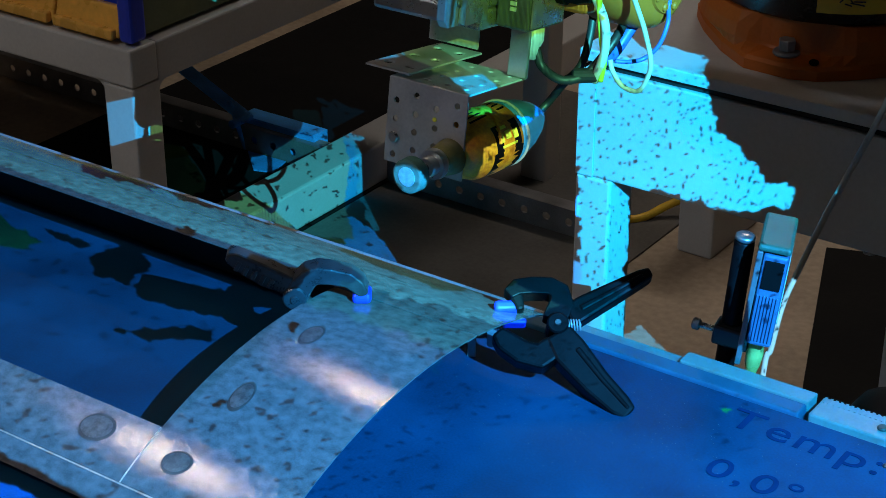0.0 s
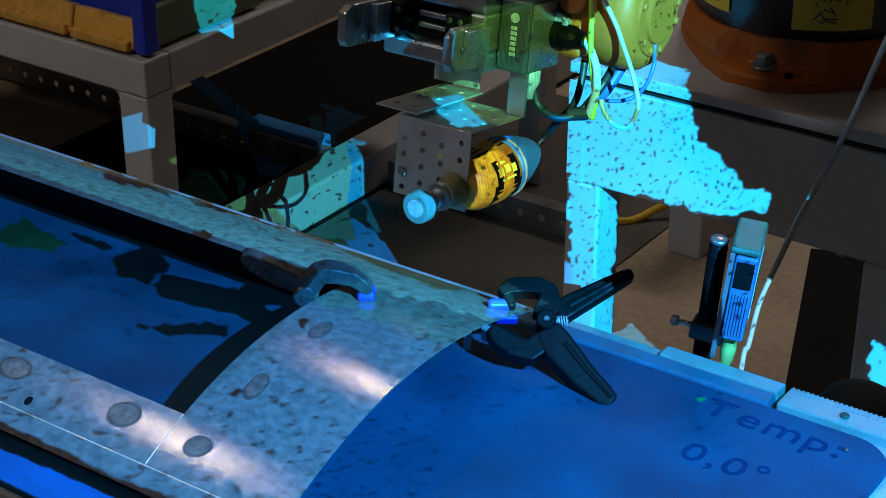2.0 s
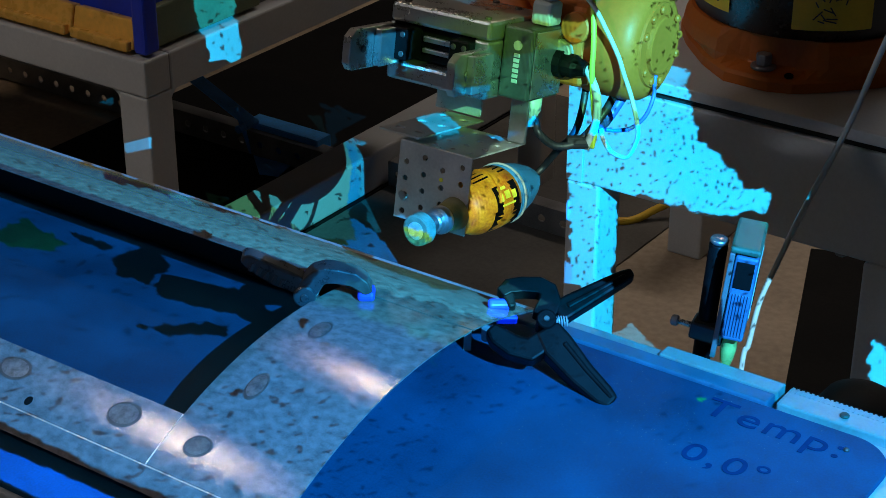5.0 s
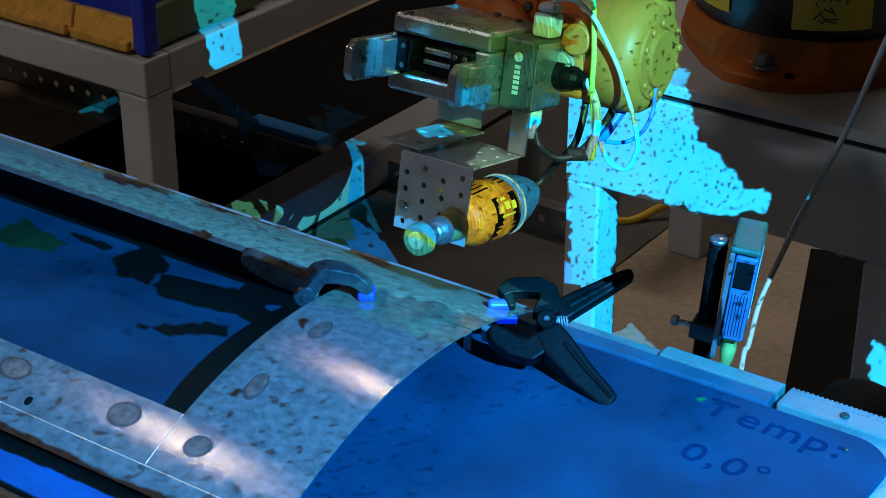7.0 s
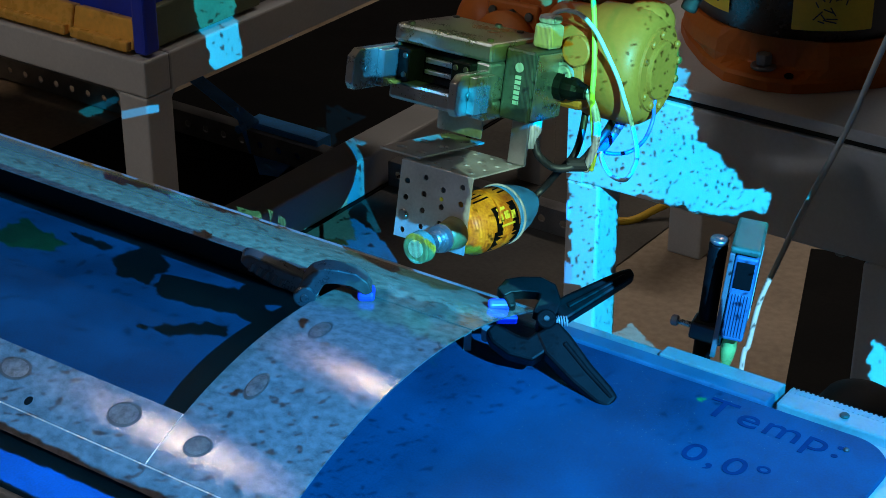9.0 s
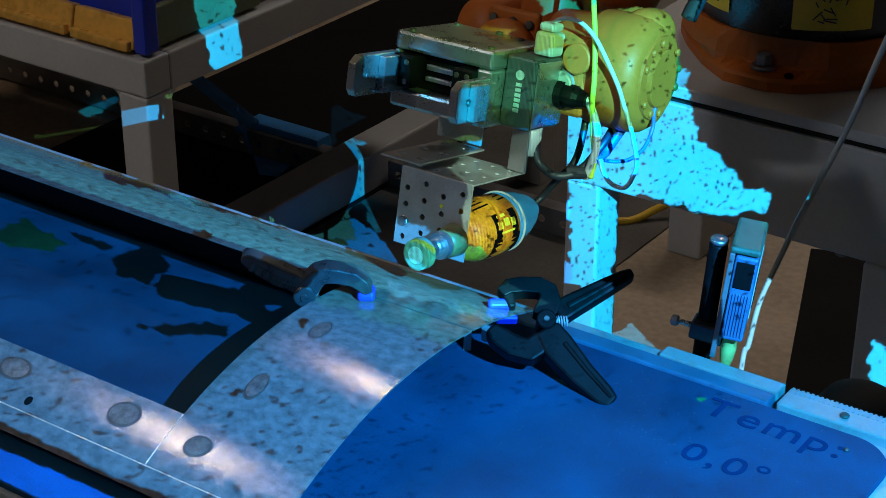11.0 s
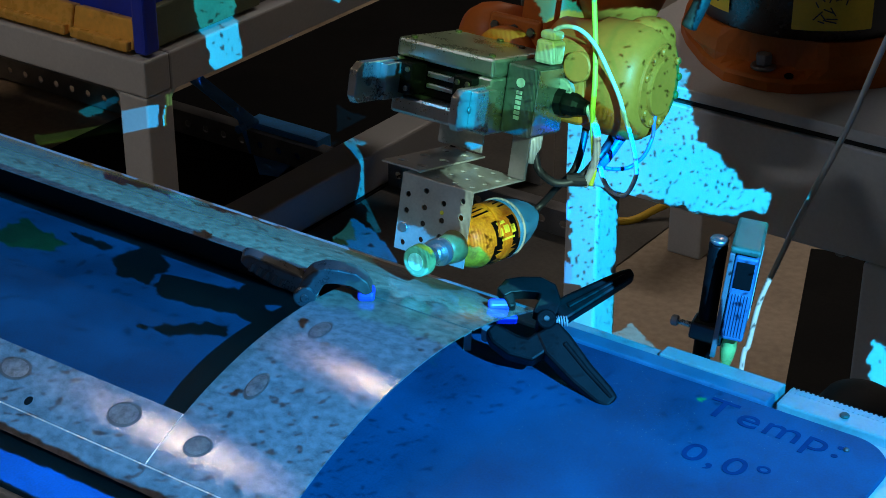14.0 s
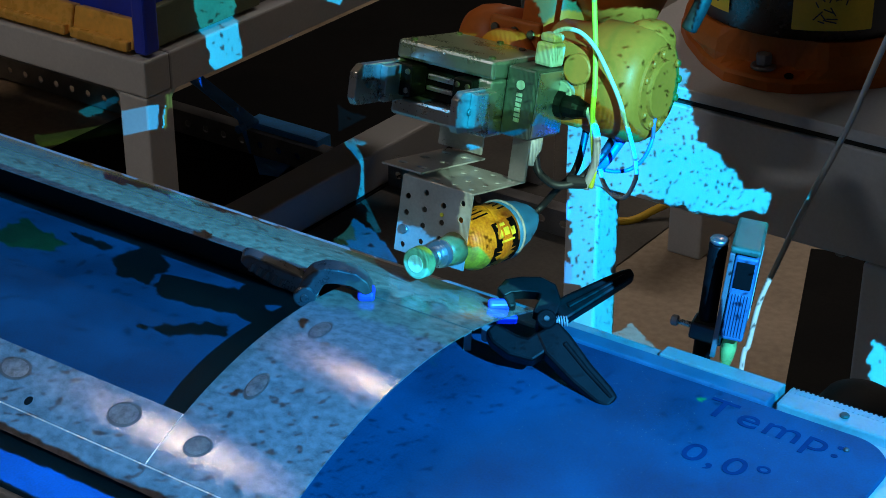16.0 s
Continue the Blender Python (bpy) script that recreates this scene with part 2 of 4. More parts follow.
def material(name, colour, rough=0.5, metal=0.0, vary=0.15, scale=12.0, bump=0.1, fine=180.0, tint=None, stretch=(1, 1, 1), spec=0.5, gloss_vary=0.1):
    m = bpy.data.materials.new(name)
    m.use_nodes = True
    nt = m.node_tree
    bsdf = nt.nodes["Principled BSDF"]
    bsdf.inputs["Metallic"].default_value = metal
    bsdf.inputs["Specular IOR Level"].default_value = spec
    tc = nt.nodes.new("ShaderNodeTexCoord")
    mp = nt.nodes.new("ShaderNodeMapping")
    mp.inputs["Scale"].default_value = stretch
    nt.links.new(tc.outputs["Object"], mp.inputs[0])
    big, small = nt.nodes.new("ShaderNodeTexNoise"), nt.nodes.new("ShaderNodeTexNoise")
    big.inputs["Scale"].default_value, big.inputs["Detail"].default_value = scale, 5
    small.inputs["Scale"].default_value, small.inputs["Detail"].default_value = fine, 3
    for n in (big, small):
        nt.links.new(mp.outputs[0], n.inputs[0])
    add = nt.nodes.new("ShaderNodeMath")
    add.operation = "MULTIPLY_ADD"
    nt.links.new(small.outputs["Fac"], add.inputs[0])
    add.inputs[1].default_value = 0.45
    nt.links.new(big.outputs["Fac"], add.inputs[2])
    ramp = nt.nodes.new("ShaderNodeValToRGB")
    second = tint or tuple(c * (1 - vary) for c in colour)
    ramp.color_ramp.elements[0].position, ramp.color_ramp.elements[1].position = 0.45, 0.95
    ramp.color_ramp.elements[0].color = (*second, 1)
    ramp.color_ramp.elements[1].color = (*(min(1, c * (1 + vary)) for c in colour), 1)
    nt.links.new(add.outputs[0], ramp.inputs[0])
    nt.links.new(ramp.outputs[0], bsdf.inputs["Base Color"])
    rr = nt.nodes.new("ShaderNodeMapRange")
    rr.inputs["From Min"].default_value, rr.inputs["From Max"].default_value = 0.45, 0.95
    rr.inputs["To Min"].default_value, rr.inputs["To Max"].default_value = max(0.03, rough - gloss_vary), min(1, rough + gloss_vary)
    nt.links.new(add.outputs[0], rr.inputs[0])
    nt.links.new(rr.outputs[0], bsdf.inputs["Roughness"])
    if bump:
        b = nt.nodes.new("ShaderNodeBump")
        b.inputs["Strength"].default_value, b.inputs["Distance"].default_value = bump, 0.001
        nt.links.new(add.outputs[0], b.inputs["Height"])
        nt.links.new(b.outputs[0], bsdf.inputs["Normal"])
    return m


STEEL = material("sheet_steel", (0.172, 0.165, 0.168), 0.135, 0.42, 0.36, 110, 0.11, 900, stretch=(0.8, 1.1, 1.1), gloss_vary=0.065)
STEEL_DARK = material("ground_weld_steel", (0.10, 0.095, 0.09), 0.5, 0.7, 0.35, 60, 0.3, 500)
SCRIBE = material("bright_scratch", (0.70, 0.66, 0.60), 0.35, 0.8, 0.1)
MAT_BLUE = material("blue_rubber_mat", (0.0010, 0.036, 0.080), 0.62, 0.0, 0.42, 9, 0.2, 420, spec=0.15)
# dark of the projected writing, given to the letters as a colour
LETTER_DARK = material("projected_letter_dark", (0.0010, 0.021, 0.068), 0.75, 0, 0.2, spec=0.05)
ALU = material("aluminium_profile", (0.30, 0.31, 0.32), 0.42, 0.2, 0.12, 25, 0.1, 300)
RAIL_BLUE = material("blue_anodised_rail", (0.03, 0.13, 0.22), 0.45, 0.2, 0.15, 25, 0.1, 300)
SENSOR = material("blue_grey_sensor_metal", (0.06, 0.15, 0.26), 0.35, 0.4, 0.15, 25, 0.1, 300)
GREEN_DARK = material("dark_green_plastic", (0.03, 0.09, 0.06), 0.4, 0, 0.2)
ALU_BRIGHT = material("milled_aluminium", (0.42, 0.42, 0.41), 0.30, 0.9, 0.15, 30, 0.12, 350)
BLACK = material("black_plastic", (0.003, 0.003, 0.0033), 0.45, 0, 0.4, 40, 0.25, 400, spec=0.10)
BLACK_SHEEN = material("black_satin_plastic", (0.030, 0.034, 0.040), 0.32, 0, 0.4, 60, 0.25, 500, spec=0.5)
RUBBER = material("black_rubber", (0.010, 0.010, 0.010), 0.75, 0, 0.4, 25, 0.3, 300)
PAD = material("blue_plastic_pad", (0.02, 0.045, 0.70), 0.4, 0, 0.15)
PAINT_GREY = material("grey_machine_paint", (0.47, 0.48, 0.50), 0.5, 0, 0.12, 5, 0.08, 200)
PAINT_PALE = material("pale_grey_bench_paint", (0.52, 0.51, 0.50), 0.5, 0, 0.12, 5, 0.08, 200)
PAINT_DARK = material("dark_grey_paint", (0.10, 0.10, 0.105), 0.5, 0, 0.2, 5, 0.1, 200)
MODULE_DARK = material("dark_anodised_module", (0.05, 0.055, 0.055), 0.40, 0.2, 0.3, 25, 0.1, 300)
ZINC = material("zinc_plated_steel", (0.22, 0.22, 0.23), 0.45, 0.6, 0.3, 18, 0.1, 250)
# blue stands in for projector light that the arm blocks from the bracket
BLUE_LIT_STEEL = material("blue_lit_steel", (0.05, 0.28, 0.72), 0.4, 0.1, 0.35, 14, 0.1, 250)
ORANGE = material("orange_robot_paint", (0.46, 0.115, 0.018), 0.46, 0, 0.15, 8, 0.08, 200, spec=0.25)
COLUMN_BLACK = material("black_gloss_paint", (0.010, 0.010, 0.012), 0.3, 0, 0.3, 8, 0.05, 200)
LABEL_YELLOW = material("yellow_label", (0.75, 0.50, 0.03), 0.5, 0, 0.1, 30)
BRACKET = material("bare_steel_bracket", (0.48, 0.44, 0.41), 0.36, 0.45, 0.2, 25, 0.1, 300)
HOLE = material("dark_hole", (0.004, 0.004, 0.004), 0.8, 0, 0.2, spec=0.05)
TOOL_GREY = material("blue_grey_tool_plastic", (0.03, 0.20, 0.42), 0.45, 0, 0.2, 40, 0.1, 300)
# the projector's hot colours on the tool, put into its base colour
TOOL_HOT_PROJECTED = material("tool_hot_projection", (0.98, 0.33, 0.012), 0.50, 0, 0.35, 42, 0.1, 300, tint=(0.42, 0.035, 0.004))
NOSE = material("olive_brown_nose", (0.22, 0.19, 0.06), 0.4, 0, 0.3, 50, 0.1, 300)
PALE_CORE = material("worn_disc_core", (0.25, 0.42, 0.45), 0.7, 0, 0.3, 150, 0.2, 900)
SPOT = material("burnished_steel", (0.17, 0.16, 0.155), 0.42, 0.7, 0.5, 130, 0.3, 600)
DUST = material("white_dust", (0.14, 0.15, 0.15), 0.9)
DISC = material("grey_sanding_disc", (0.10, 0.22, 0.17), 0.8, 0, 0.25, 120, 0.4, 900)
CABLE_GREY = material("pale_grey_cable", (0.40, 0.42, 0.41), 0.45, 0, 0.12)
CABLE_GREEN = material("green_yellow_cable", (0.45, 0.62, 0.05), 0.45, 0, 0.2)
CABLE_BLACK = material("black_cable", (0.015, 0.015, 0.018), 0.5, 0, 0.3)
CABLE_BLUE = material("blue_cable", (0.03, 0.10, 0.50), 0.45, 0, 0.2)
CABLE_YELLOW = material("yellow_cable", (0.65, 0.42, 0.03), 0.5, 0, 0.2)
CONCRETE = material("brown_grey_floor", (0.44, 0.36, 0.28), 0.65, 0, 0.25, 2.5, 0.25, 60, tint=(0.25, 0.195, 0.145))
GREY_MAT = material("dark_grey_floor_mat", (0.11, 0.105, 0.10), 0.8, 0, 0.3, 6, 0.3, 120, spec=0.2)
MAT_SHADE_BLACK = material("black_mat_and_shade", (0.005, 0.005, 0.006), 0.8, 0, 0.4, 6, 0.3, 120, spec=0.2)
WALL = material("grey_wall_paint", (0.30, 0.30, 0.30), 0.8, 0, 0.1, 2, 0.1, 90)
CARDBOARD = material("brown_packing_tape", (0.80, 0.42, 0.08), 0.28, 0, 0.25, 14, 0.3, 80)
OLIVE = material("olive_cloth_tape", (0.17, 0.19, 0.10), 0.6, 0, 0.2, 20, 0.2, 200)
CRATE_BLUE = material("blue_crate_plastic", (0.02, 0.05, 0.55), 0.4, 0, 0.2, 10, 0.08, 200)
WHITE = material("white_print", (0.36, 0.38, 0.36), 0.5, 0, 0.05)
YELLOW_PRINT = material("yellow_print", (0.85, 0.72, 0.05), 0.5, 0, 0.05)
CLEAR = material("amber_plug_plastic", (0.45, 0.40, 0.10), 0.3, 0, 0.2, 60)

# ---- builders ----


def part(name, bm, mat, parent=None, label="", smooth=False):
    me = bpy.data.meshes.new(name)
    bmesh.ops.recalc_face_normals(bm, faces=bm.faces[:])
    bm.to_mesh(me)
    bm.free()
    if smooth:
        for p in me.polygons:
            p.use_smooth = True
    me.materials.append(mat)
    ob = new(name, me)
    if parent:
        ob.parent = parent
    if label:
        ob["label"] = label
    return ob


def thing(name, label, category, m=None, group="", kind=""):
    ob = new(name)
    ob.empty_display_size = 0.05
    if m is not None:
        ob.matrix_world = m
    return tagged(ob, label, category, group, kind)


def box(x0, x1, y0, y1, z0, z1, bevel=0.002, bm=None, m=None, seg=2):
    b = bmesh.new()
    bmesh.ops.create_cube(b, size=1)
    for v in b.verts:
        v.co = Vector((x0 + (x1 - x0) * (v.co.x + 0.5), y0 + (y1 - y0) * (v.co.y + 0.5), z0 + (z1 - z0) * (v.co.z + 0.5)))
    if bevel:
        bmesh.ops.bevel(b, geom=b.edges[:], offset=min(bevel, 0.45 * min(x1 - x0, y1 - y0, z1 - z0)), segments=seg, affect="EDGES", profile=0.5)
    if m is not None:
        bmesh.ops.transform(b, matrix=m, verts=b.verts)
    return join(bm, b)


def join(bm, b):
    if bm is None:
        return b
    me = bpy.data.meshes.new("tmp")
    b.to_mesh(me)
    b.free()
    bm.from_mesh(me)
    bpy.data.meshes.remove(me)
    return bm


def turned(profile, start, end, seg=28, bm=None):
    """A body of revolution: profile of (distance along, radius) from start towards end."""
    b = bmesh.new()
    a = (Vector(end) - Vector(start)).normalized()
    q = a.to_track_quat("Z", "Y").to_matrix()
    rings = []
    for d, r in profile:
        rings.append([b.verts.new(Vector(start) + q @ Vector((r * math.cos(2 * math.pi * i / seg), r * math.sin(2 * math.pi * i / seg), d))) for i in range(seg)])
    for ra, rb in zip(rings, rings[1:]):
        for i in range(seg):
            b.faces.new((ra[i], ra[(i + 1) % seg], rb[(i + 1) % seg], rb[i]))
    b.faces.new(rings[0][::-1])
    b.faces.new(rings[-1])
    return join(bm, b)


def rod(start, end, r, seg=20, bevel=0.0015, bm=None):
    n = (Vector(end) - Vector(start)).length
    e = min(bevel, r * 0.4, n * 0.3)
    return turned([(0, r - e), (e, r), (n - e, r), (n, r - e)], start, end, seg, bm)


def tube(points, r, seg=10, steps=10, bm=None):
    """A cable through points."""
    pts = [Vector(p) for p in points]
    ext = [2 * pts[0] - pts[1], *pts, 2 * pts[-1] - pts[-2]]
    path = []
    for i in range(1, len(ext) - 2):
        p0, p1, p2, p3 = ext[i - 1:i + 3]
        for s in range(steps):
            t = s / steps
            path.append(0.5 * (2 * p1 + (p2 - p0) * t + (2 * p0 - 5 * p1 + 4 * p2 - p3) * t * t + (3 * p1 - p0 - 3 * p2 + p3) * t ** 3))
    path.append(pts[-1])
    b = bmesh.new()
    rings, side = [], Vector((0.3, 0.2, 0.93)).normalized()
    for i, p in enumerate(path):
        d = (path[min(i + 1, len(path) - 1)] - path[max(i - 1, 0)]).normalized()
        side = (side - side.dot(d) * d)
        side = side.normalized() if side.length > 1e-4 else d.orthogonal().normalized()
        other = d.cross(side)
        rings.append([b.verts.new(p + r * (math.cos(2 * math.pi * k / seg) * side + math.sin(2 * math.pi * k / seg) * other)) for k in range(seg)])
    for ra, rb in zip(rings, rings[1:]):
        for k in range(seg):
            b.faces.new((ra[k], ra[(k + 1) % seg], rb[(k + 1) % seg], rb[k]))
    b.faces.new(rings[0][::-1])
    b.faces.new(rings[-1])
    return join(bm, b)


def slab(outline, thick, bevel=0.002, m=None, bm=None, seg=2):
    """A flat outline in x, y, thickened about z = 0."""
    b = bmesh.new()
    f = b.faces.new([b.verts.new((x, y, -thick / 2)) for x, y in outline])
    ext = bmesh.ops.extrude_face_region(b, geom=[f])
    for v in [g for g in ext["geom"] if isinstance(g, bmesh.types.BMVert)]:
        v.co.z += thick
    bmesh.ops.recalc_face_normals(b, faces=b.faces[:])
    if bevel:
        bmesh.ops.bevel(b, geom=b.edges[:], offset=bevel, segments=seg, affect="EDGES", profile=0.5, clamp_overlap=True)
    if m is not None:
        bmesh.ops.transform(b, matrix=m, verts=b.verts)
    return join(bm, b)


def plate_with_holes(w, h, thick, holes, r, m):
    """A plate in x, y from (0, 0) to (w, h) with a grid of round holes through it; holes: (columns, rows)."""
    b = bmesh.new()
    nx, ny = holes
    n = 10
    cw, ch = w / nx, h / ny
    for iz, z in ((0, 0.0), (1, -thick)):
        for i in range(nx):
            for j in range(ny):
                cx, cy = (i + 0.5) * cw, (j + 0.5) * ch
                ring = [b.verts.new((cx + r * math.cos(2 * math.pi * k / (4 * n)), cy + r * math.sin(2 * math.pi * k / (4 * n)), z)) for k in range(4 * n)]
                out = []
                for k in range(4 * n):
                    a = 2 * math.pi * k / (4 * n)
                    c, s = math.cos(a), math.sin(a)
                    f = min(cw / 2 / abs(c) if abs(c) > 1e-6 else 9, ch / 2 / abs(s) if abs(s) > 1e-6 else 9)
                    out.append(b.verts.new((cx + f * c, cy + f * s, z)))
                for k in range(4 * n):
                    k2 = (k + 1) % (4 * n)
                    b.faces.new((ring[k], out[k], out[k2], ring[k2]) if iz == 0 else (ring[k], ring[k2], out[k2], out[k]))
                if iz == 0:
                    low = [b.verts.new((v.co.x, v.co.y, -thick)) for v in ring]
                    for k in range(4 * n):
                        k2 = (k + 1) % (4 * n)
                        b.faces.new((ring[k], ring[k2], low[k2], low[k]))
    for (xa, ya), (xb, yb) in (((0, 0), (w, 0)), ((w, 0), (w, h)), ((w, h), (0, h)), ((0, h), (0, 0))):
        b.faces.new([b.verts.new(p) for p in ((xa, ya, 0), (xa, ya, -thick), (xb, yb, -thick), (xb, yb, 0))])
    bmesh.ops.remove_doubles(b, verts=b.verts[:], dist=1e-5)
    bmesh.ops.transform(b, matrix=m, verts=b.verts)
    return b


def perforated(columns, xs, x0, x1, y0, y1, r, thick, m):
    """A plate in x, y with its own rows of round holes in each column."""
    b = bmesh.new()

    def loop(points):
        vs = [b.verts.new((x, y, 0)) for x, y in points]
        return [b.edges.new((vs[k], vs[(k + 1) % len(vs)])) for k in range(len(vs))]

    edges = loop(((x0, y0), (x1, y0), (x1, y1), (x0, y1)))
    for cx, rows in zip(xs, columns):
        for cy in rows:
            edges += loop([(cx + r * math.cos(2 * math.pi * k / 16), cy + r * math.sin(2 * math.pi * k / 16)) for k in range(16)])
    bmesh.ops.triangle_fill(b, use_beauty=True, use_dissolve=False, edges=edges)
    low = bmesh.ops.extrude_face_region(b, geom=b.faces[:])
    for v in [g for g in low["geom"] if isinstance(g, bmesh.types.BMVert)]:
        v.co.z -= thick
    bmesh.ops.transform(b, matrix=m, verts=b.verts)
    return b


# ---- the room ----


def room():
    tagged(part("floor", box(-7, 4, -3, 7, -0.1, 0, 0), CONCRETE), "worn brown-grey concrete workshop floor", "floor", kind="structure")
    tagged(part("wall_north", box(-7, 4, 7, 7.15, 0, 3.4, 0), WALL), "plain grey painted workshop wall", "wall", kind="structure")
    tagged(part("wall_south", box(-7, 4, -3.15, -3, 0, 3.4, 0), WALL), "plain grey painted workshop wall", "wall", kind="structure")
    tagged(part("wall_west", box(-7.15, -7, -3, 7, 0, 3.4, 0), WALL), "plain grey painted workshop wall", "wall", kind="structure")
    tagged(part("wall_east", box(4, 4.15, -3, 7, 0, 3.4, 0), WALL), "plain grey painted workshop wall", "wall", kind="structure")
    tagged(part("ceiling", box(-7, 4, -3, 7, 3.4, 3.5, 0), WALL), "plain grey workshop ceiling", "ceiling", kind="structure")
    tagged(part("floor_dark_sheet", box(-3.05, -2.258, 2.2, 6.5, 0.0, 0.006, 0.002), MAT_SHADE_BLACK), "black rubber mat on the concrete floor", "floor mat")
    tagged(part("floor_dark_sheet", box(-2.255, -1.62, 2.2, 3.7, 0.0, 0.005, 0.002), GREY_MAT), "dark grey mat on the concrete floor", "floor mat")
    # black sheet laid where only a soft shadow falls under the pedestal
    tagged(part("floor_dark_sheet", box(0.0, 0.9, -0.5, 0.62, 0.0, 0.006, 0.002, m=pose(-1.105, 2.68, 0, 0, 0, 20)), MAT_SHADE_BLACK), "black sheet in place of the shadow on the floor under the robot pedestal", "floor mat")


room()

# ---- the work table ----
BED = 0.80


def rounded(x0, x1, y0, y1, r, corners=(1, 1, 1, 1)):
    """Outline of a rectangle; corners: which of (x1 y1, x0 y1, x0 y0, x1 y0) are rounded."""
    out = []
    for (cx, cy, a0), on in zip(((x1 - r, y1 - r, 0), (x0 + r, y1 - r, 90), (x0 + r, y0 + r, 180), (x1 - r, y0 + r, 270)), corners):
        if on:
            out += [(cx + r * math.cos(radians(a0 + s * 9)), cy + r * math.sin(radians(a0 + s * 9))) for s in range(11)]
        else:
            out.append((cx + r * (1 if a0 in (0, 270) else -1), cy + r * (1 if a0 in (0, 90) else -1)))
    return out


def work_table():
    t = thing("work_table", "long work table with dark blue mat and aluminium rails", "work table")
    part("mat", slab(rounded(-3.2, -0.462, 0.898, 1.43, 0.05, (1, 0, 0, 1)), 0.006, 0.001, pose(0, 0, BED - 0.003)), MAT_BLUE, t, "dark blue rubber mat with rounded corners")
    part("top_board", box(-3.2, -0.44, 0.893, 1.436, BED - 0.045, BED - 0.0065, 0.002), ALU, t, "aluminium table board")
    part("edge_rail", box(-3.2, -0.607, 1.432, 1.452, BED - 0.05, BED + 0.003, 0.002), RAIL_BLUE, t)
    part("edge_rail", box(-3.2, -0.745, 1.454, 1.470, BED - 0.05, BED - 0.001, 0.002), ALU, t)
    part("cover_strip", box(-0.742, -0.606, 1.454, 1.474, BED - 0.05, BED + 0.004, 0.0015), ALU, t)
    part("corner_rail", box(-0.600, -0.30, 1.4385, 1.474, BED - 0.05, BED + 0.002, 0.002), ALU, t)
    ribs = None
    for i in range(56):
        ribs = box(-0.598 + i * 0.0052, -0.5955 + i * 0.0052, 1.464, 1.4735, BED + 0.002, BED + 0.0027, 0, ribs)
    part("ribbed_edge", ribs, ALU, t)
    part("screw", rod((-0.533, 1.452, BED + 0.002), (-0.533, 1.452, BED + 0.0055), 0.005), STEEL_DARK, t)
    part("screw", rod((-0.508, 1.40, BED - 0.001), (-0.508, 1.40, BED + 0.003), 0.003), STEEL_DARK, t)
    part("end_profile", box(-0.4385, -0.40, 0.895, 1.4365, BED - 0.05, BED, 0.002), ALU, t)
    part("edge_rail", box(-3.2, -0.44, 0.872, 0.892, BED - 0.06, BED - 0.012, 0.002), PAINT_DARK, t)
    part("side_beam", box(-3.15, -0.45, 0.92, 0.96, BED - 0.13, BED - 0.046, 0.003), PAINT_DARK, t)
    part("side_beam", box(-3.15, -0.45, 1.40, 1.44, BED - 0.13, BED - 0.051, 0.003), PAINT_DARK, t)
    for x in (-3.1, -0.52):
        for y in (0.96, 1.36):
            part("leg", box(x, x + 0.04, y, y + 0.04, 0, BED - 0.046, 0.003), PAINT_DARK, t)
    # a grey bar hung under the near edge
    part("cable_duct", box(-1.15, -0.9, 0.850, 0.8715, 0.745, 0.775, 0.004), PAINT_GREY, t)


work_table()


def words(text, x0, x1, y, cap, name, label):
    """Flat letters from x0 to x1 on the base line y; each letter is a mesh of its own."""
    t = thing(name, label, "lettering")
    made, at = [], 0.0
    for ch in text:
        data = bpy.data.curves.new("letter", "FONT")
        data.body, data.size, data.extrude, data.resolution_u = ch, 1.0, 0.004, 4
        data.offset = 0.004
        src = bpy.data.objects.new("letter", data)
        scene.collection.objects.link(src)
        bpy.context.view_layer.update()
        me = bpy.data.meshes.new_from_object(src)
        bpy.data.objects.remove(src)
        xs = [v.co.x for v in me.vertices]
        for v in me.vertices:
            v.co.x += at - min(xs)
        at += max(xs) - min(xs) + 0.13
        made.append(me)
    k = (x1 - x0) / (at - 0.13)
    for me in made:
        for v in me.vertices:
            v.co = (x0 + v.co.x * k, y + v.co.y * cap / 0.71, BED + 0.0008 + v.co.z * 0.05)
        me.materials.append(LETTER_DARK)
        ob = new("letter", me)
        ob.parent = t


# projected writing, modelled as dark letters instead of gaps in the slide
words("Temp:", -0.657, -0.510, 1.3815, 0.033, "temperature_caption", "dark letters reading Temp:, projected writing put into colour on the blue mat")
words("0,0°", -0.637, -0.551, 1.299, 0.030, "temperature_value", "dark digits reading 0,0°, projected writing put into colour on the blue mat")


def dust():
    """Grinding dust on the mat round the clamp."""
    rng = random.Random(7)
    bm = bmesh.new()
    for _ in range(420):
        x, y = rng.gauss(-0.735, 0.085), rng.gauss(1.335, 0.055)
        if not (-1.0 < x < -0.48 and 1.05 < y < 1.42):
            continue
        r = rng.uniform(0.00015, 0.0005)
        pts = [bm.verts.new((x + r * math.cos(a + rng.random()), y + r * math.sin(a + rng.random()), BED + 0.0004)) for a in (0, 1.6, 3.1, 4.7)]
        top = bm.verts.new((x, y, BED + 0.0004 + r))
        for k in range(4):
            bm.faces.new((pts[k], pts[(k + 1) % 4], top))
    tagged(part("grinding_dust", bm, DUST), "fine pale grinding dust scattered on the mat", "dust", kind="stuff")


dust()

# ---- the curved sheet ----
CY, CZ, CR = 1.206, 0.41, 0.4743
X_END, X_WIN, Y_NEAR, Y_WIN0, Y_WIN1, Y_FAR = -0.8545, -1.017, 0.951, 1.028, 1.277, 1.388


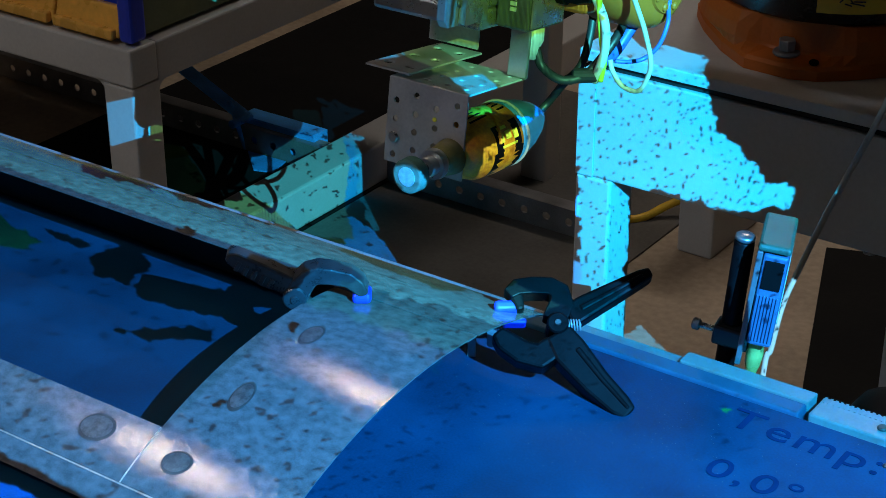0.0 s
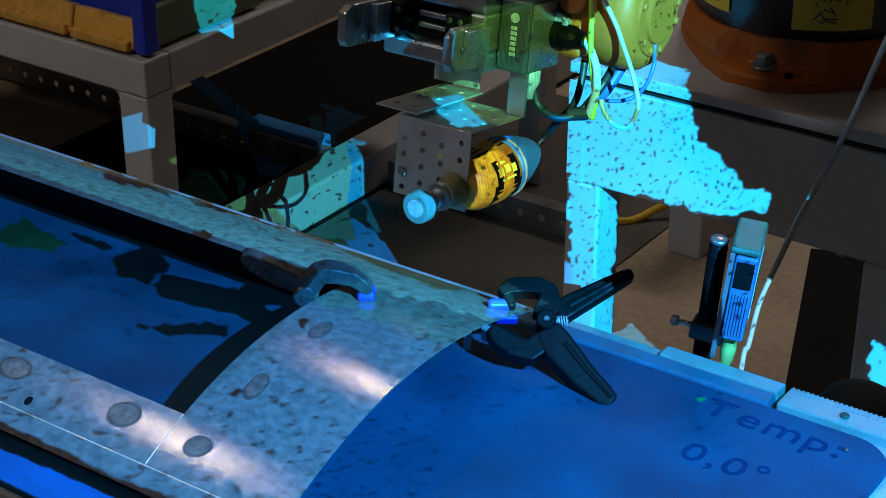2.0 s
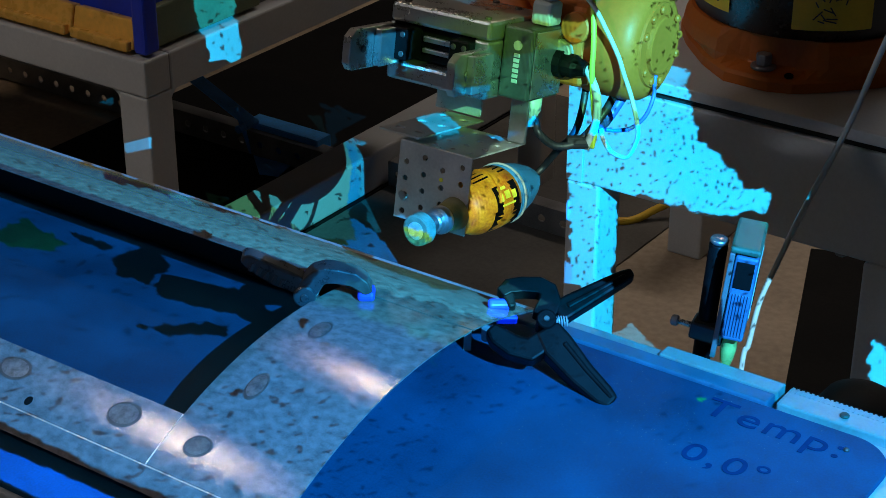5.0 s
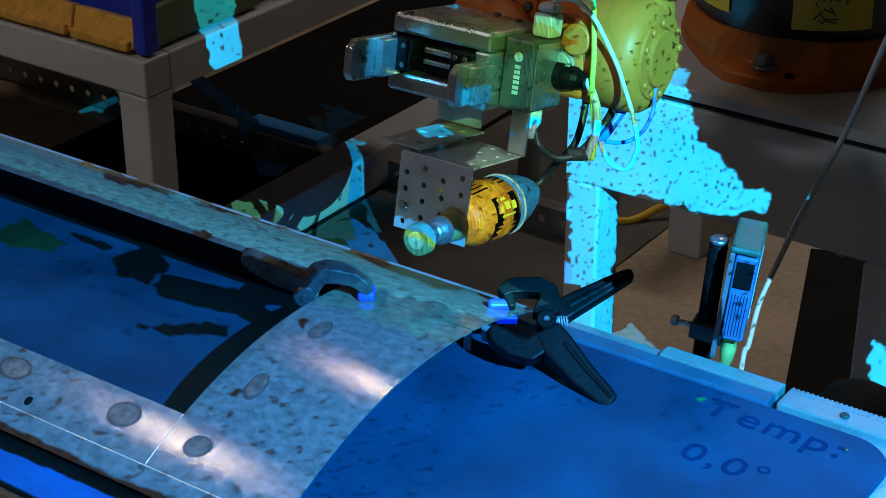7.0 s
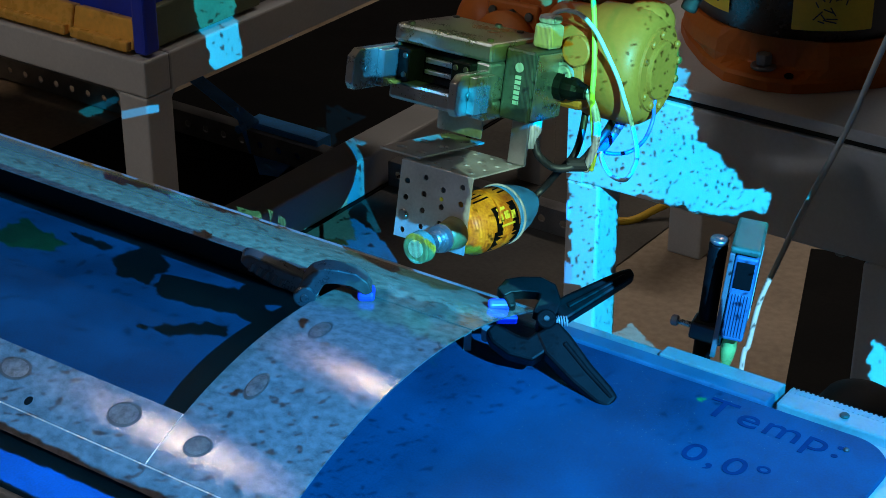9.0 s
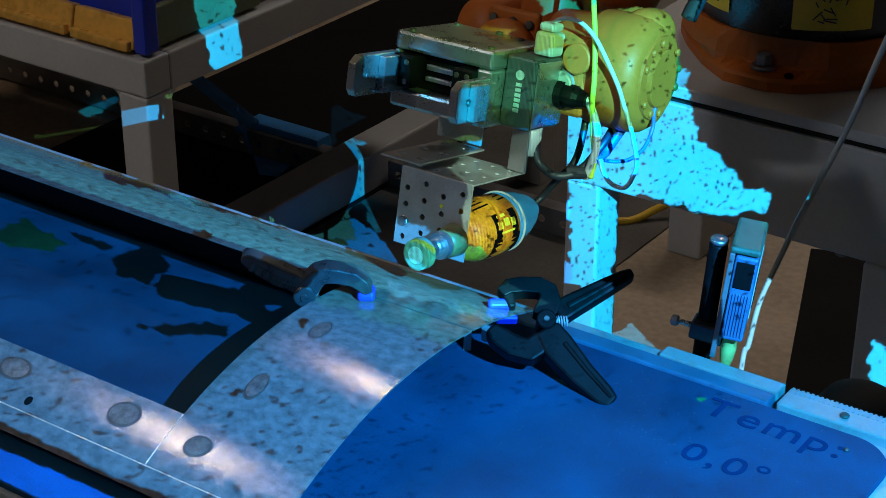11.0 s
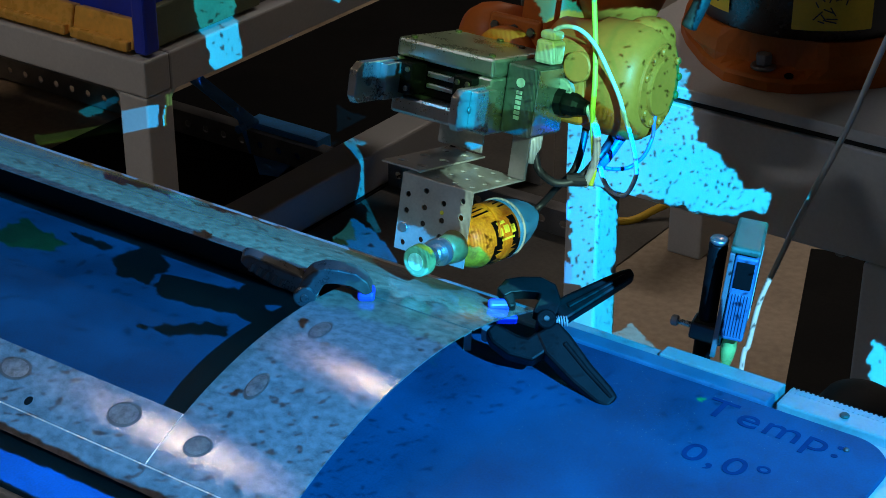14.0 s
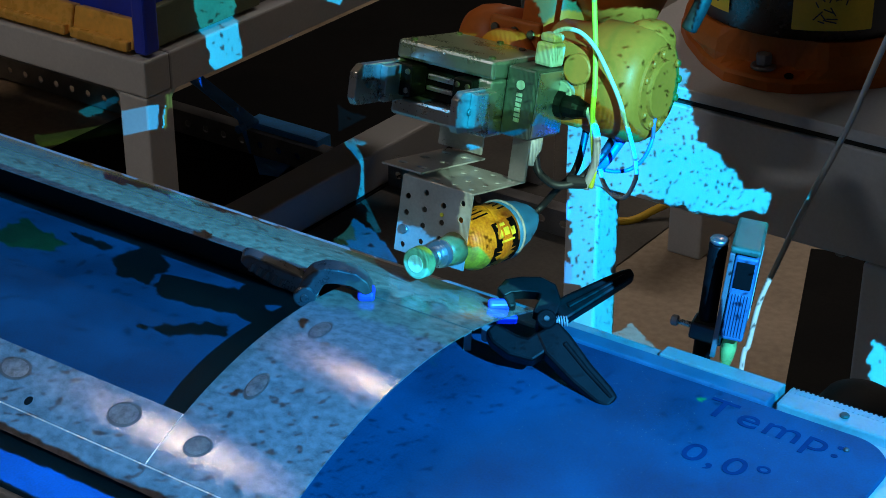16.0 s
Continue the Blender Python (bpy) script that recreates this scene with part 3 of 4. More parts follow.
def on_sheet(x, y, lift=0.0):
    r = CR + lift
    a = math.asin((y - CY) / CR)
    return Vector((x, CY + r * math.sin(a), CZ + r * math.cos(a)))


def strip(x0, x1, y0, y1, lift=0.0, thick=0.0014, nx=2, ny=24, bm=None, skip=None):
    b = bmesh.new()
    xs = [x0 + (x1 - x0) * i / nx for i in range(nx + 1)]
    a0, a1 = math.asin((y0 - CY) / CR), math.asin((y1 - CY) / CR)
    ys = [CY + CR * math.sin(a0 + (a1 - a0) * j / ny) for j in range(ny + 1)]
    top = [[b.verts.new(on_sheet(x, y, lift)) for y in ys] for x in xs]
    low = [[b.verts.new(on_sheet(x, y, lift - thick)) for y in ys] for x in xs]
    for i in range(nx):
        for j in range(ny):
            b.faces.new((top[i][j], top[i + 1][j], top[i + 1][j + 1], top[i][j + 1]))
            b.faces.new((low[i][j], low[i][j + 1], low[i + 1][j + 1], low[i + 1][j]))
    for i in range(nx):
        b.faces.new((top[i][0], low[i][0], low[i + 1][0], top[i + 1][0]))
        b.faces.new((top[i][ny], top[i + 1][ny], low[i + 1][ny], low[i][ny]))
    for j in range(ny):
        b.faces.new((top[0][j], top[0][j + 1], low[0][j + 1], low[0][j]))
        b.faces.new((top[nx][j], low[nx][j], low[nx][j + 1], top[nx][j + 1]))
    return join(bm, b)


def oval(x, y, rx, ry, lift, turn=0.0):
    b = bmesh.new()
    n = 28
    pts = []
    for k in range(n):
        a = 2 * math.pi * k / n
        u, v = rx * math.cos(a), ry * math.sin(a)
        pts.append((x + u * math.cos(turn) - v * math.sin(turn), y + u * math.sin(turn) + v * math.cos(turn)))
    ring = [b.verts.new(on_sheet(px, py, lift)) for px, py in pts]
    inner = [b.verts.new(on_sheet(x + (px - x) * 0.75, y + (py - y) * 0.75, lift + 0.0004)) for px, py in pts]
    mid = b.verts.new(on_sheet(x, y, lift + 0.0005))
    for k in range(n):
        k2 = (k + 1) % n
        b.faces.new((ring[k], ring[k2], inner[k2], inner[k]))
        b.faces.new((inner[k], inner[k2], mid))
    return b


def curved_sheet():
    t = thing("curved_sheet", "scuffed bent steel sheet with a window cut out", "metal sheet")
    part("arch", strip(X_WIN, X_END, Y_WIN0, Y_WIN1 - 0.0072, nx=4, ny=40), STEEL, t, "bent steel cross strip", smooth=False)
    part("near_rail", strip(-2.15, X_END, Y_NEAR, Y_WIN0, nx=24, ny=14), STEEL, t, "scuffed steel near rail")
    part("far_rail", strip(-2.15, X_END, Y_WIN1 - 0.004, Y_FAR, nx=24, ny=18), STEEL, t, "scuffed steel far rail")
    part("end_strip", strip(-2.15, -1.98, Y_WIN0, Y_WIN1 - 0.004, nx=4, ny=40), STEEL, t, "bent steel cross strip")
    part("scribe_line", strip(-2.1, X_END - 0.002, 0.9715, 0.9728, 0.0003, 0.0003, 8, 1), SCRIBE, t, "bright scribed line")
    part("scribe_line", strip(X_WIN - 0.001, X_WIN + 0.0005, 0.973, 1.027, 0.0003, 0.0003, 1, 8), SCRIBE, t, "bright scribed line")
    part("scribe_line", strip(-1.75, -0.98, 1.3345, 1.3358, 0.0003, 0.0003, 8, 1), STEEL_DARK, t, "dark scribed line")
    for x, y, rx, ry, turn in ((-1.074, 1.006, 0.019, 0.013, 0.1), (-0.98, 1.005, 0.015, 0.011, 0.2), (-0.973, 1.083, 0.010, 0.018, 0.15),
                               (-0.973, 1.18, 0.010, 0.017, 0.1), (-1.222, 1.006, 0.020, 0.012, 0.0)):
        spot = part("ground_spot", oval(x, y, rx, ry, 0.0004, turn), STEEL_DARK, t, "oval darkened ground spot", smooth=True)
        part("burnished_core", oval(x, y, rx * 0.86, ry * 0.80, 0.0011, turn), SPOT, spot, smooth=True)
    part("drilled_hole", oval(-1.181, 0.983, 0.0045, 0.0045, 0.0003), HOLE, t, "small drilled hole")
    # black bars added to darken the gaps under it, then small tabs
    part("gap_darkening_bar", box(-2.1, -0.99, 1.345, 1.372, BED, 0.846, 0.002), RUBBER, t, "black support bar added to darken the gap under the sheet")
    part("gap_darkening_bar", box(-2.1, -0.9, 0.962, 0.985, BED, 0.812, 0.002), RUBBER, t, "black support bar added to darken the gap under the sheet")
    for x, z, w in ((-0.892, 0.838, 0.0045), (-0.915, 0.815, 0.004)):
        part("hinge_tab", slab(rounded(-w, w, -0.02, 0.014, w * 0.9), 0.002, 0.0005, pose(x, 1.352, z, 80, 0, 25)), ZINC, t, "small zinc tab")


curved_sheet()


# ---- spring clamps ----


def limb(points, thick, bm=None):
    """A moulded limb: points of (x, y, width) in the clamp's plane."""
    left, right = [], []
    for i, (x, y, w) in enumerate(points):
        xa, ya, _ = points[max(i - 1, 0)]
        xb, yb, _ = points[min(i + 1, len(points) - 1)]
        d = Vector((xb - xa, yb - ya)).normalized()
        left.append((x - d.y * w / 2, y + d.x * w / 2))
        right.append((x + d.y * w / 2, y - d.x * w / 2))
    return slab(left + right[::-1], thick, min(0.003, thick * 0.2), bm=bm)


def spring_clamp(m, label):
    t = thing("spring_clamp", label, "spring clamp", m, "clamps on the sheet")
    part("upper_jaw", limb([(-0.0083, 0.0016, 0.0232), (-0.0002, 0.0190, 0.0232), (-0.0025, 0.0308, 0.0197), (-0.0112, 0.0357, 0.0174), (-0.0286, 0.0364, 0.0168), (-0.0431, 0.0345, 0.0162), (-0.0512, 0.0277, 0.0116)], 0.024), BLACK, t, "black moulded jaw")
    part("jaw_tip", limb([(-0.0448, 0.0326, 0.0127), (-0.0425, 0.0227, 0.0116), (-0.0390, 0.0122, 0.0081)], 0.020), BLACK, t, "black jaw tip")
    part("upper_handle", limb([(0.0056, 0.0053, 0.0232), (0.0206, 0.0153, 0.0232), (0.0496, 0.0314, 0.0185), (0.0751, 0.0457, 0.0139), (0.0855, 0.0506, 0.0098)], 0.022), BLACK, t, "black moulded handle")
    part("lower_handle", limb([(-0.0049, -0.0102, 0.0267), (0.0061, -0.0288, 0.0336), (0.0293, -0.0586, 0.0278), (0.0508, -0.0815, 0.0232), (0.0594, -0.0896, 0.0162)], 0.026), BLACK, t, "black moulded handle")
    part("lower_jaw", limb([(-0.0072, -0.0232, 0.0232), (-0.0222, -0.0338, 0.0255), (-0.0396, -0.0288, 0.0232), (-0.0547, -0.0182, 0.0209), (-0.0622, -0.0096, 0.0127)], 0.024), BLACK, t, "black moulded jaw")
    part("pad", box(-0.0644, -0.0404, 0.0116, 0.0226, -0.0085, 0.0085, 0.004, seg=3), PAD, t, "blue swivel pad")
    part("pad", box(-0.0560, -0.0340, -0.0010, 0.0042, -0.0085, 0.0085, 0.002), PAD, t, "blue swivel pad")
    part("handle_rib", limb([(0.0166, 0.0128, 0.0070), (0.0496, 0.0308, 0.0058), (0.0774, 0.0463, 0.0041)], 0.025), BLACK, t, "raised handle rib")
    part("handle_rib", limb([(0.0125, -0.0269, 0.0058), (0.0345, -0.0567, 0.0052), (0.0583, -0.0853, 0.0041)], 0.030), BLACK, t, "raised handle rib")
    part("pivot", rod((-0.0049, -0.0027, -0.016), (-0.0049, -0.0027, 0.016), 0.0105), BLACK, t, "black pivot boss")
    part("rivet", rod((-0.0049, -0.0027, 0.0155), (-0.0049, -0.0027, 0.0175), 0.0032), STEEL_DARK, t, "dark steel rivet")
    turns = []
    for k in range(40):
        a = k * 2 * math.pi / 8
        turns.append((-0.0049 + 0.0095 + 0.0026 * k / 8, -0.0027 + 0.0050 * math.cos(a), 0.008 + 0.0050 * math.sin(a)))
    part("spring", tube(turns, 0.0009, 6, 2), ALU, t, "bright coil spring")
    return t


def tucked_clamp(m):
    """A like clamp whose lower half is hidden under the sheet."""
    t = thing("spring_clamp", "black plastic spring clamp gripping the sheet at its window", "spring clamp", m, "clamps on the sheet")
    part("upper_jaw", limb([(0.000, -0.010, 0.022), (0.006, 0.004, 0.022), (0.014, 0.013, 0.019), (0.022, 0.0155, 0.0175), (0.034, 0.0145, 0.016), (0.050, 0.011, 0.0155), (0.059, 0.004, 0.014), (0.065, -0.005, 0.009)], 0.024), BLACK_SHEEN, t, "black moulded jaw")
    part("upper_handle", limb([(0.003, -0.006, 0.018), (-0.009, 0.006, 0.020), (-0.026, 0.0135, 0.022), (-0.043, 0.0235, 0.019), (-0.056, 0.0315, 0.014), (-0.062, 0.035, 0.008)], 0.022), BLACK_SHEEN, t, "black ribbed handle")
    for k in range(5):
        x, y = -0.022 - 0.0075 * k, 0.0075 + 0.0045 * k
        part("grip_rib", box(-0.0022, 0.0022, -0.005, 0.005, 0.0105, 0.0125, 0.0008, m=pose(x, y, 0, 0, 0, -28)), BLACK_SHEEN, t)
    part("lower_jaw", limb([(0.002, -0.014, 0.016), (0.020, -0.030, 0.013), (0.044, -0.032, 0.011), (0.058, -0.024, 0.008)], 0.020), BLACK_SHEEN, t, "black moulded jaw")
    part("pivot", rod((0.000, -0.007, -0.014), (0.000, -0.007, 0.0145), 0.0115, 24), BLACK_SHEEN, t, "black pivot boss")
    part("rivet", rod((0.000, -0.007, 0.0145), (0.000, -0.007, 0.0165), 0.004), BLACK_SHEEN, t, "black rivet")
    part("pad", box(0.053, 0.071, -0.0135, -0.003, -0.011, 0.0125, 0.004, seg=3), PAD, t, "blue swivel pad")


CAM_RIGHT = Vector((math.sin(HEAD), -math.cos(HEAD), 0))
CAM_UP = CAM_RIGHT.cross(AIM)


def facing(place, yaw=0, pitch=0, roll=0):
    """A pose whose x, y plane stands across the way from the tripod, then turned."""
    r = Matrix((CAM_RIGHT, CAM_UP, -AIM)).transposed().to_4x4()
    return Matrix.Translation(place) @ r @ pose(0, 0, 0, pitch, yaw, roll)


spring_clamp(facing((-0.826, 1.372, 0.853), 0, -21, 0), "large black plastic spring clamp biting the sheet's corner")
tucked_clamp(facing(EYE + 1.812 * (AIM + CAM_RIGHT * -0.0772 - CAM_UP * 0.0203), 0, 25, 0))


# ---- the robot's pedestal ----


def pedestal():
    t = thing("robot_pedestal", "grey painted steel pedestal frame carrying the robot", "pedestal")
    y = 1.95
    part("front_beam", box(-1.150, -0.45, y + 0.002, y + 0.06, 0.708, 0.8575, 0.003), PAINT_GREY, t)
    part("side_beam", box(-1.150, -1.09, y + 0.061, 2.75, 0.708, 0.8575, 0.003), PAINT_GREY, t)
    part("back_beam", box(-1.150, -0.45, 2.751, 2.80, 0.708, 0.8575, 0.003), PAINT_GREY, t)
    # black filler takes the place of the shade in this gap
    part("shadow_gap", box(-1.145, -0.455, y + 0.008, 2.79, 0.858, 0.8675, 0), RUBBER, t, "black filler for the shaded gap under the plate")
    part("top_plate", box(-1.155, -0.44, y - 0.002, 2.81, 0.868, 0.884, 0.002), PAINT_GREY, t)
    for x0, x1 in ((-1.156, -1.103), (-0.716, -0.655)):
        part("leg", box(x0, x1, y, y + 0.062, 0.0, 0.7075, 0.004), PAINT_GREY, t)
    for y2 in (2.72,):
        part("leg", box(-0.51, -0.45, y2, y2 + 0.06, 0.0, 0.7075, 0.004), PAINT_GREY, t)
    part("leg_cap", box(-1.156, -1.1305, y - 0.0005, y + 0.0015, 0.7085, 0.857, 0.0005), PAINT_GREY, t)
    part("bolt", rod((-0.757, y + 0.03, 0.709), (-0.757, y + 0.03, 0.694), 0.009, 6), ZINC, t)
    return t


pedestal()


def robot_base():
    t = thing("industrial_robot", "orange industrial robot foot with a black rotating column", "robot")
    c = Vector((-0.921, 2.178, 0.8845))
    corners = ((191, 0.176), (213, 0.160), (240, 0.163), (260, 0.181), (279, 0.184), (290, 0.181), (302, 0.172), (333, 0.172), (20, 0.178), (70, 0.176), (110, 0.178), (150, 0.176))
    corners = sorted((a % 360, r) for a, r in corners)

    def reach(a):
        """How far the foot's cornered outline lies from its axis at the angle a."""
        for (a0, r0), (a1, r1) in zip(corners, corners[1:] + [(corners[0][0] + 360, corners[0][1])]):
            b = a if a >= corners[0][0] else a + 360
            if a0 <= b <= a1:
                p, q = Vector((r0 * math.cos(radians(a0)), r0 * math.sin(radians(a0)))), Vector((r1 * math.cos(radians(a1)), r1 * math.sin(radians(a1))))
                return p.lerp(q, (b - a0) / (a1 - a0)).length
        return 0.17

    b = bmesh.new()
    rings = []
    for step in range(6):
        ring = []
        for k in range(72):
            a = 5 * k
            edge = reach(a)
            lug = max(0.0, 1 - abs((a - 277 + 180) % 360 - 180) / 26)
            lug = min(1.0, lug * 2.2)
            r = (edge, edge, edge - 0.004, 0.166 - 0.018 * lug, 0.163 - 0.017 * lug, 0.156 - 0.012 * lug)[step]
            z = (0.0, 0.013, 0.017, 0.030 - 0.009 * lug, 0.046 - 0.022 * lug, 0.062)[step]
            ring.append(b.verts.new((c.x + r * math.cos(radians(a)), c.y + r * math.sin(radians(a)), c.z + z)))
        rings.append(ring)
    for ra, rb in zip(rings, rings[1:]):
        for k in range(72):
            b.faces.new((ra[k], ra[(k + 1) % 72], rb[(k + 1) % 72], rb[k]))
    b.faces.new(rings[0][::-1])
    b.faces.new(rings[-1])
    part("foot", b, ORANGE, t, "orange cast foot with a bolted lug")
    part("column", turned([(0, 0.150), (0.003, 0.153), (0.20, 0.151), (0.35, 0.14)], c + Vector((0, 0, 0.0625)), c + Vector((0, 0, 1)), 64), COLUMN_BLACK, t, "black glossy column", True)
    for a, w, z0, z1 in ((238, 0.080, 0.082, 0.16), (306, 0.105, 0.078, 0.18)):
        b = bmesh.new()
        n = 8
        half = w / 2 / 0.154
        pts = [(c.x + 0.1545 * math.cos(radians(a) + half * (2 * k / n - 1)), c.y + 0.1545 * math.sin(radians(a) + half * (2 * k / n - 1))) for k in range(n + 1)]
        for (xa, ya), (xb, yb) in zip(pts, pts[1:]):
            b.faces.new([b.verts.new(p) for p in ((xa, ya, c.z + z0), (xb, yb, c.z + z0), (xb, yb, c.z + z1), (xa, ya, c.z + z1))])
        lab = part("warning_label", b, LABEL_YELLOW, t, "yellow warning label")
        b = None
        rng = random.Random(a)
        for k in range(22):
            du, dz, ln, tilt = rng.gauss(0.0, w * 0.18), rng.uniform(0.008, 0.075), rng.uniform(0.005, 0.020), rng.uniform(-80, 80)
            aa = radians(a) + du / 0.155
            p = Vector((c.x + 0.1553 * math.cos(aa), c.y + 0.1553 * math.sin(aa), c.z + z0 + dz))
            rot = Matrix.Translation(p) @ Matrix.Rotation(aa + math.pi / 2, 4, "Z") @ Matrix.Rotation(radians(tilt), 4, "Y")
            b = box(-ln / 2, ln / 2, -0.0004, 0.0004, -0.0008, 0.0008, 0, b, rot)
        part("label_drawing", b, COLUMN_BLACK, lab, "dark lines of a warning drawing")
    bolt = Vector((-0.909, 2.026, 0.9058))
    part("washer", rod(bolt - Vector((0, 0, 0.002)), bolt + Vector((0, 0, 0.003)), 0.017), ZINC, t)
    part("bolt", rod(bolt + Vector((0, 0, 0.003)), bolt + Vector((0, 0, 0.018)), 0.011, 6), ZINC, t, "zinc hexagon bolt")
    part("flange_hole", rod((-0.868, 2.016, 0.902), (-0.868, 2.016, 0.9075), 0.006), HOLE, t)


robot_base()


# ---- bench, crate and frame at the back ----


def side_bench():
    t = thing("side_bench", "grey painted welded steel bench frame", "bench")
    x1, y0 = -1.966, 1.957
    part("front_beam", box(-3.3, x1, y0, y0 + 0.06, 0.635, 0.699, 0.004), PAINT_PALE, t)
    part("side_beam", box(x1 - 0.06, x1 - 0.0005, y0 + 0.061, 3.2, 0.630, 0.699, 0.004), PAINT_PALE, t)
    part("back_beam", box(-3.3, x1, 3.201, 3.26, 0.635, 0.699, 0.004), PAINT_PALE, t)
    part("bench_top", box(-3.28, x1 - 0.035, y0 + 0.03, 3.23, 0.6995, 0.704, 0.001), PAINT_DARK, t)
    for x, y in ((x1 - 0.065, y0 + 0.0005), (-3.3, y0 + 0.0005), (x1 - 0.065, 3.2), (-3.3, 3.2)):
        part("leg", box(x, x + 0.0645, y, y + 0.062, 0, 0.6345, 0.004), PAINT_PALE, t)
    for sx, sy in ((-1, 0), (0, 1)):
        r = 0.022
        pts = [(0, 0), (-r, 0)] + [(-r + r * math.sin(radians(s * 15)), -r + r * math.cos(radians(s * 15))) for s in range(1, 6)] + [(0, -r)]
        m = pose(x1 - 0.0655, y0 + 0.03, 0.6348, 90, 0, 0) if sx else pose(x1 - 0.03, y0 + 0.0630, 0.6298, 90, 0, -90)
        part("corner_gusset", slab(pts, 0.05, 0.0, m), PAINT_PALE, t)


def crate():
    t = thing("taped_crate", "blue plastic crate wrapped with brown and olive tape, on the bench", "crate", pose(0.028, -0.027, 0))
    part("body", box(-2.75, -2.03, 2.035, 2.55, 0.7045, 0.95, 0.008), CRATE_BLUE, t, "blue plastic crate body")
    for x0, x1 in ((-2.72, -2.172), (-2.168, -2.028)):
        b = box(x0, x1, -0.012, 0.012, 0, 0.05, 0.005, m=Matrix.Translation((0, 2.006, 0.7065)) @ pose(0, 0, 0, -14, 0, 0), seg=3)
        part("brown_tape_roll", b, CARDBOARD, t, "glossy brown tape strip")
        b = box(x0 + 0.004, x1 - 0.004, -0.007, 0.008, 0, 0.018, 0.004, m=Matrix.Translation((0, 1.992, 0.7065)))
        part("brown_tape_fold", b, CARDBOARD, t, "folded brown tape edge")
    part("corner_post", box(-2.026, -1.998, 1.994, 2.03, 0.7045, 0.90, 0.006), CRATE_BLUE, t, "blue corner post")
    part("olive_tape", box(-2.029, -2.012, 2.036, 2.30, 0.7045, 0.775, 0.004), OLIVE, t, "olive cloth tape on the crate's side")


def slotted_rail(length, height, m, label):
    """An upright slotted steel angle."""
    t = thing("slotted_rail", label, "slotted rail", m, "slotted rails")
    n = max(4, int(length / 0.055))
    b = plate_with_holes(length, height, 0.003, (n, 1), 0.009, pose(0, 0, 0, 90, 0, 0))
    part("web", b, ZINC, t)
    part("foot_flange", box(0, length, 0.0035, 0.04, 0, 0.003, 0.001), ZINC, t)
    part("top_flange", box(0, length, 0.0035, 0.04, height - 0.003, height, 0.001), ZINC, t)


def floor_beam():
    t = thing("floor_beam", "square grey steel tube lying across the floor", "steel tube")
    part("tube", box(-2.36, -2.262, 2.35, 4.6, 0.0065, 0.10, 0.006), PAINT_GREY, t)


def floor_bracket():
    """A flat lever bar that leans on a slotted end box."""
    t = thing("floor_bracket", "slotted steel lever bracket, blue light put into its colour, standing on the floor mat", "bracket")
    box_m = pose(-2.655, 2.968, 0.0065, 0, 0, 0)
    part("end_box", plate_with_holes(0.215, 0.072, 0.003, (4, 2), 0.006, box_m @ pose(0, 0, 0, 90, 0, 0)), BLUE_LIT_STEEL, t, "slotted end plate")
    part("box_top", box(0, 0.215, 0.0005, 0.05, 0.0725, 0.0755, 0.001, m=box_m), BLUE_LIT_STEEL, t)
    part("box_side", box(0.2155, 0.2185, 0.0, 0.05, 0, 0.0755, 0.001, m=box_m), BLUE_LIT_STEEL, t)
    part("lever", box(0, 0.21, -0.022, 0.022, 0, 0.006, 0.002, m=pose(-2.80, 2.935, 0.178, 0, 26, 3)), BLUE_LIT_STEEL, t, "flat lever bar")
    part("lever_pin", rod((-2.622, 2.90, 0.088), (-2.622, 2.966, 0.088), 0.010, 16), BLUE_LIT_STEEL, t)
    for x in (-2.475, -2.455):
        part("bolt", rod((x, 2.9645, 0.028), (x, 2.958, 0.028), 0.006, 10), ALU_BRIGHT, t)
    part("foot_plate", slab([(-2.615, 2.943), (-2.505, 2.948), (-2.490, 2.885), (-2.535, 2.870)], 0.004, 0.001, pose(0, 0, 0.0086)), BLUE_LIT_STEEL, t)
    part("stay", rod((-2.63, 2.955, 0.0065), (-2.66, 2.94, 0.125), 0.006, 12), BLUE_LIT_STEEL, t)


side_bench()
crate()
floor_beam()
floor_bracket()
slotted_rail(0.50, 0.06, pose(-2.255, 3.0, 0.0065, 0, 0, 0), "slotted zinc steel rail standing on the floor")
slotted_rail(1.2, 0.06, pose(-3.6, 2.95, 0.0065, 0, 0, 0), "slotted zinc steel rail under the bench")


def far_cabinet():
    t = thing("power_box", "grey steel power box on the floor under the pedestal", "power box")
    part("body", box(-1.57, -1.49, 3.08, 3.30, 0.0, 0.34, 0.006), PAINT_GREY, t)
    part("lid", box(-1.574, -1.486, 3.076, 3.304, 0.3405, 0.352, 0.003), PAINT_GREY, t)
    tagged(part("yellow_cable", tube([(-1.80, 3.12, 0.011), (-1.72, 3.13, 0.011), (-1.69, 3.16, 0.012), (-1.66, 3.20, 0.03), (-1.62, 3.24, 0.05), (-1.575, 3.27, 0.06)], 0.009), CABLE_YELLOW, None, smooth=True), "yellow cable looping up to the power box", "cable")


far_cabinet()


def black_post():
    t = thing("black_post", "round black rubber-capped post behind the table", "post")
    part("stem", rod((-0.575, 1.605, 0), (-0.575, 1.605, 0.69), 0.02), PAINT_DARK, t)
    part("cap", turned([(0, 0.040), (0.012, 0.046), (0.03, 0.045), (0.044, 0.036), (0.052, 0.018), (0.054, 0.004)], (-0.575, 1.605, 0.6905), (-0.575, 1.605, 1), 32), RUBBER, t, "domed black rubber cap", True)


black_post()


# ---- the distance sensor on its rod ----


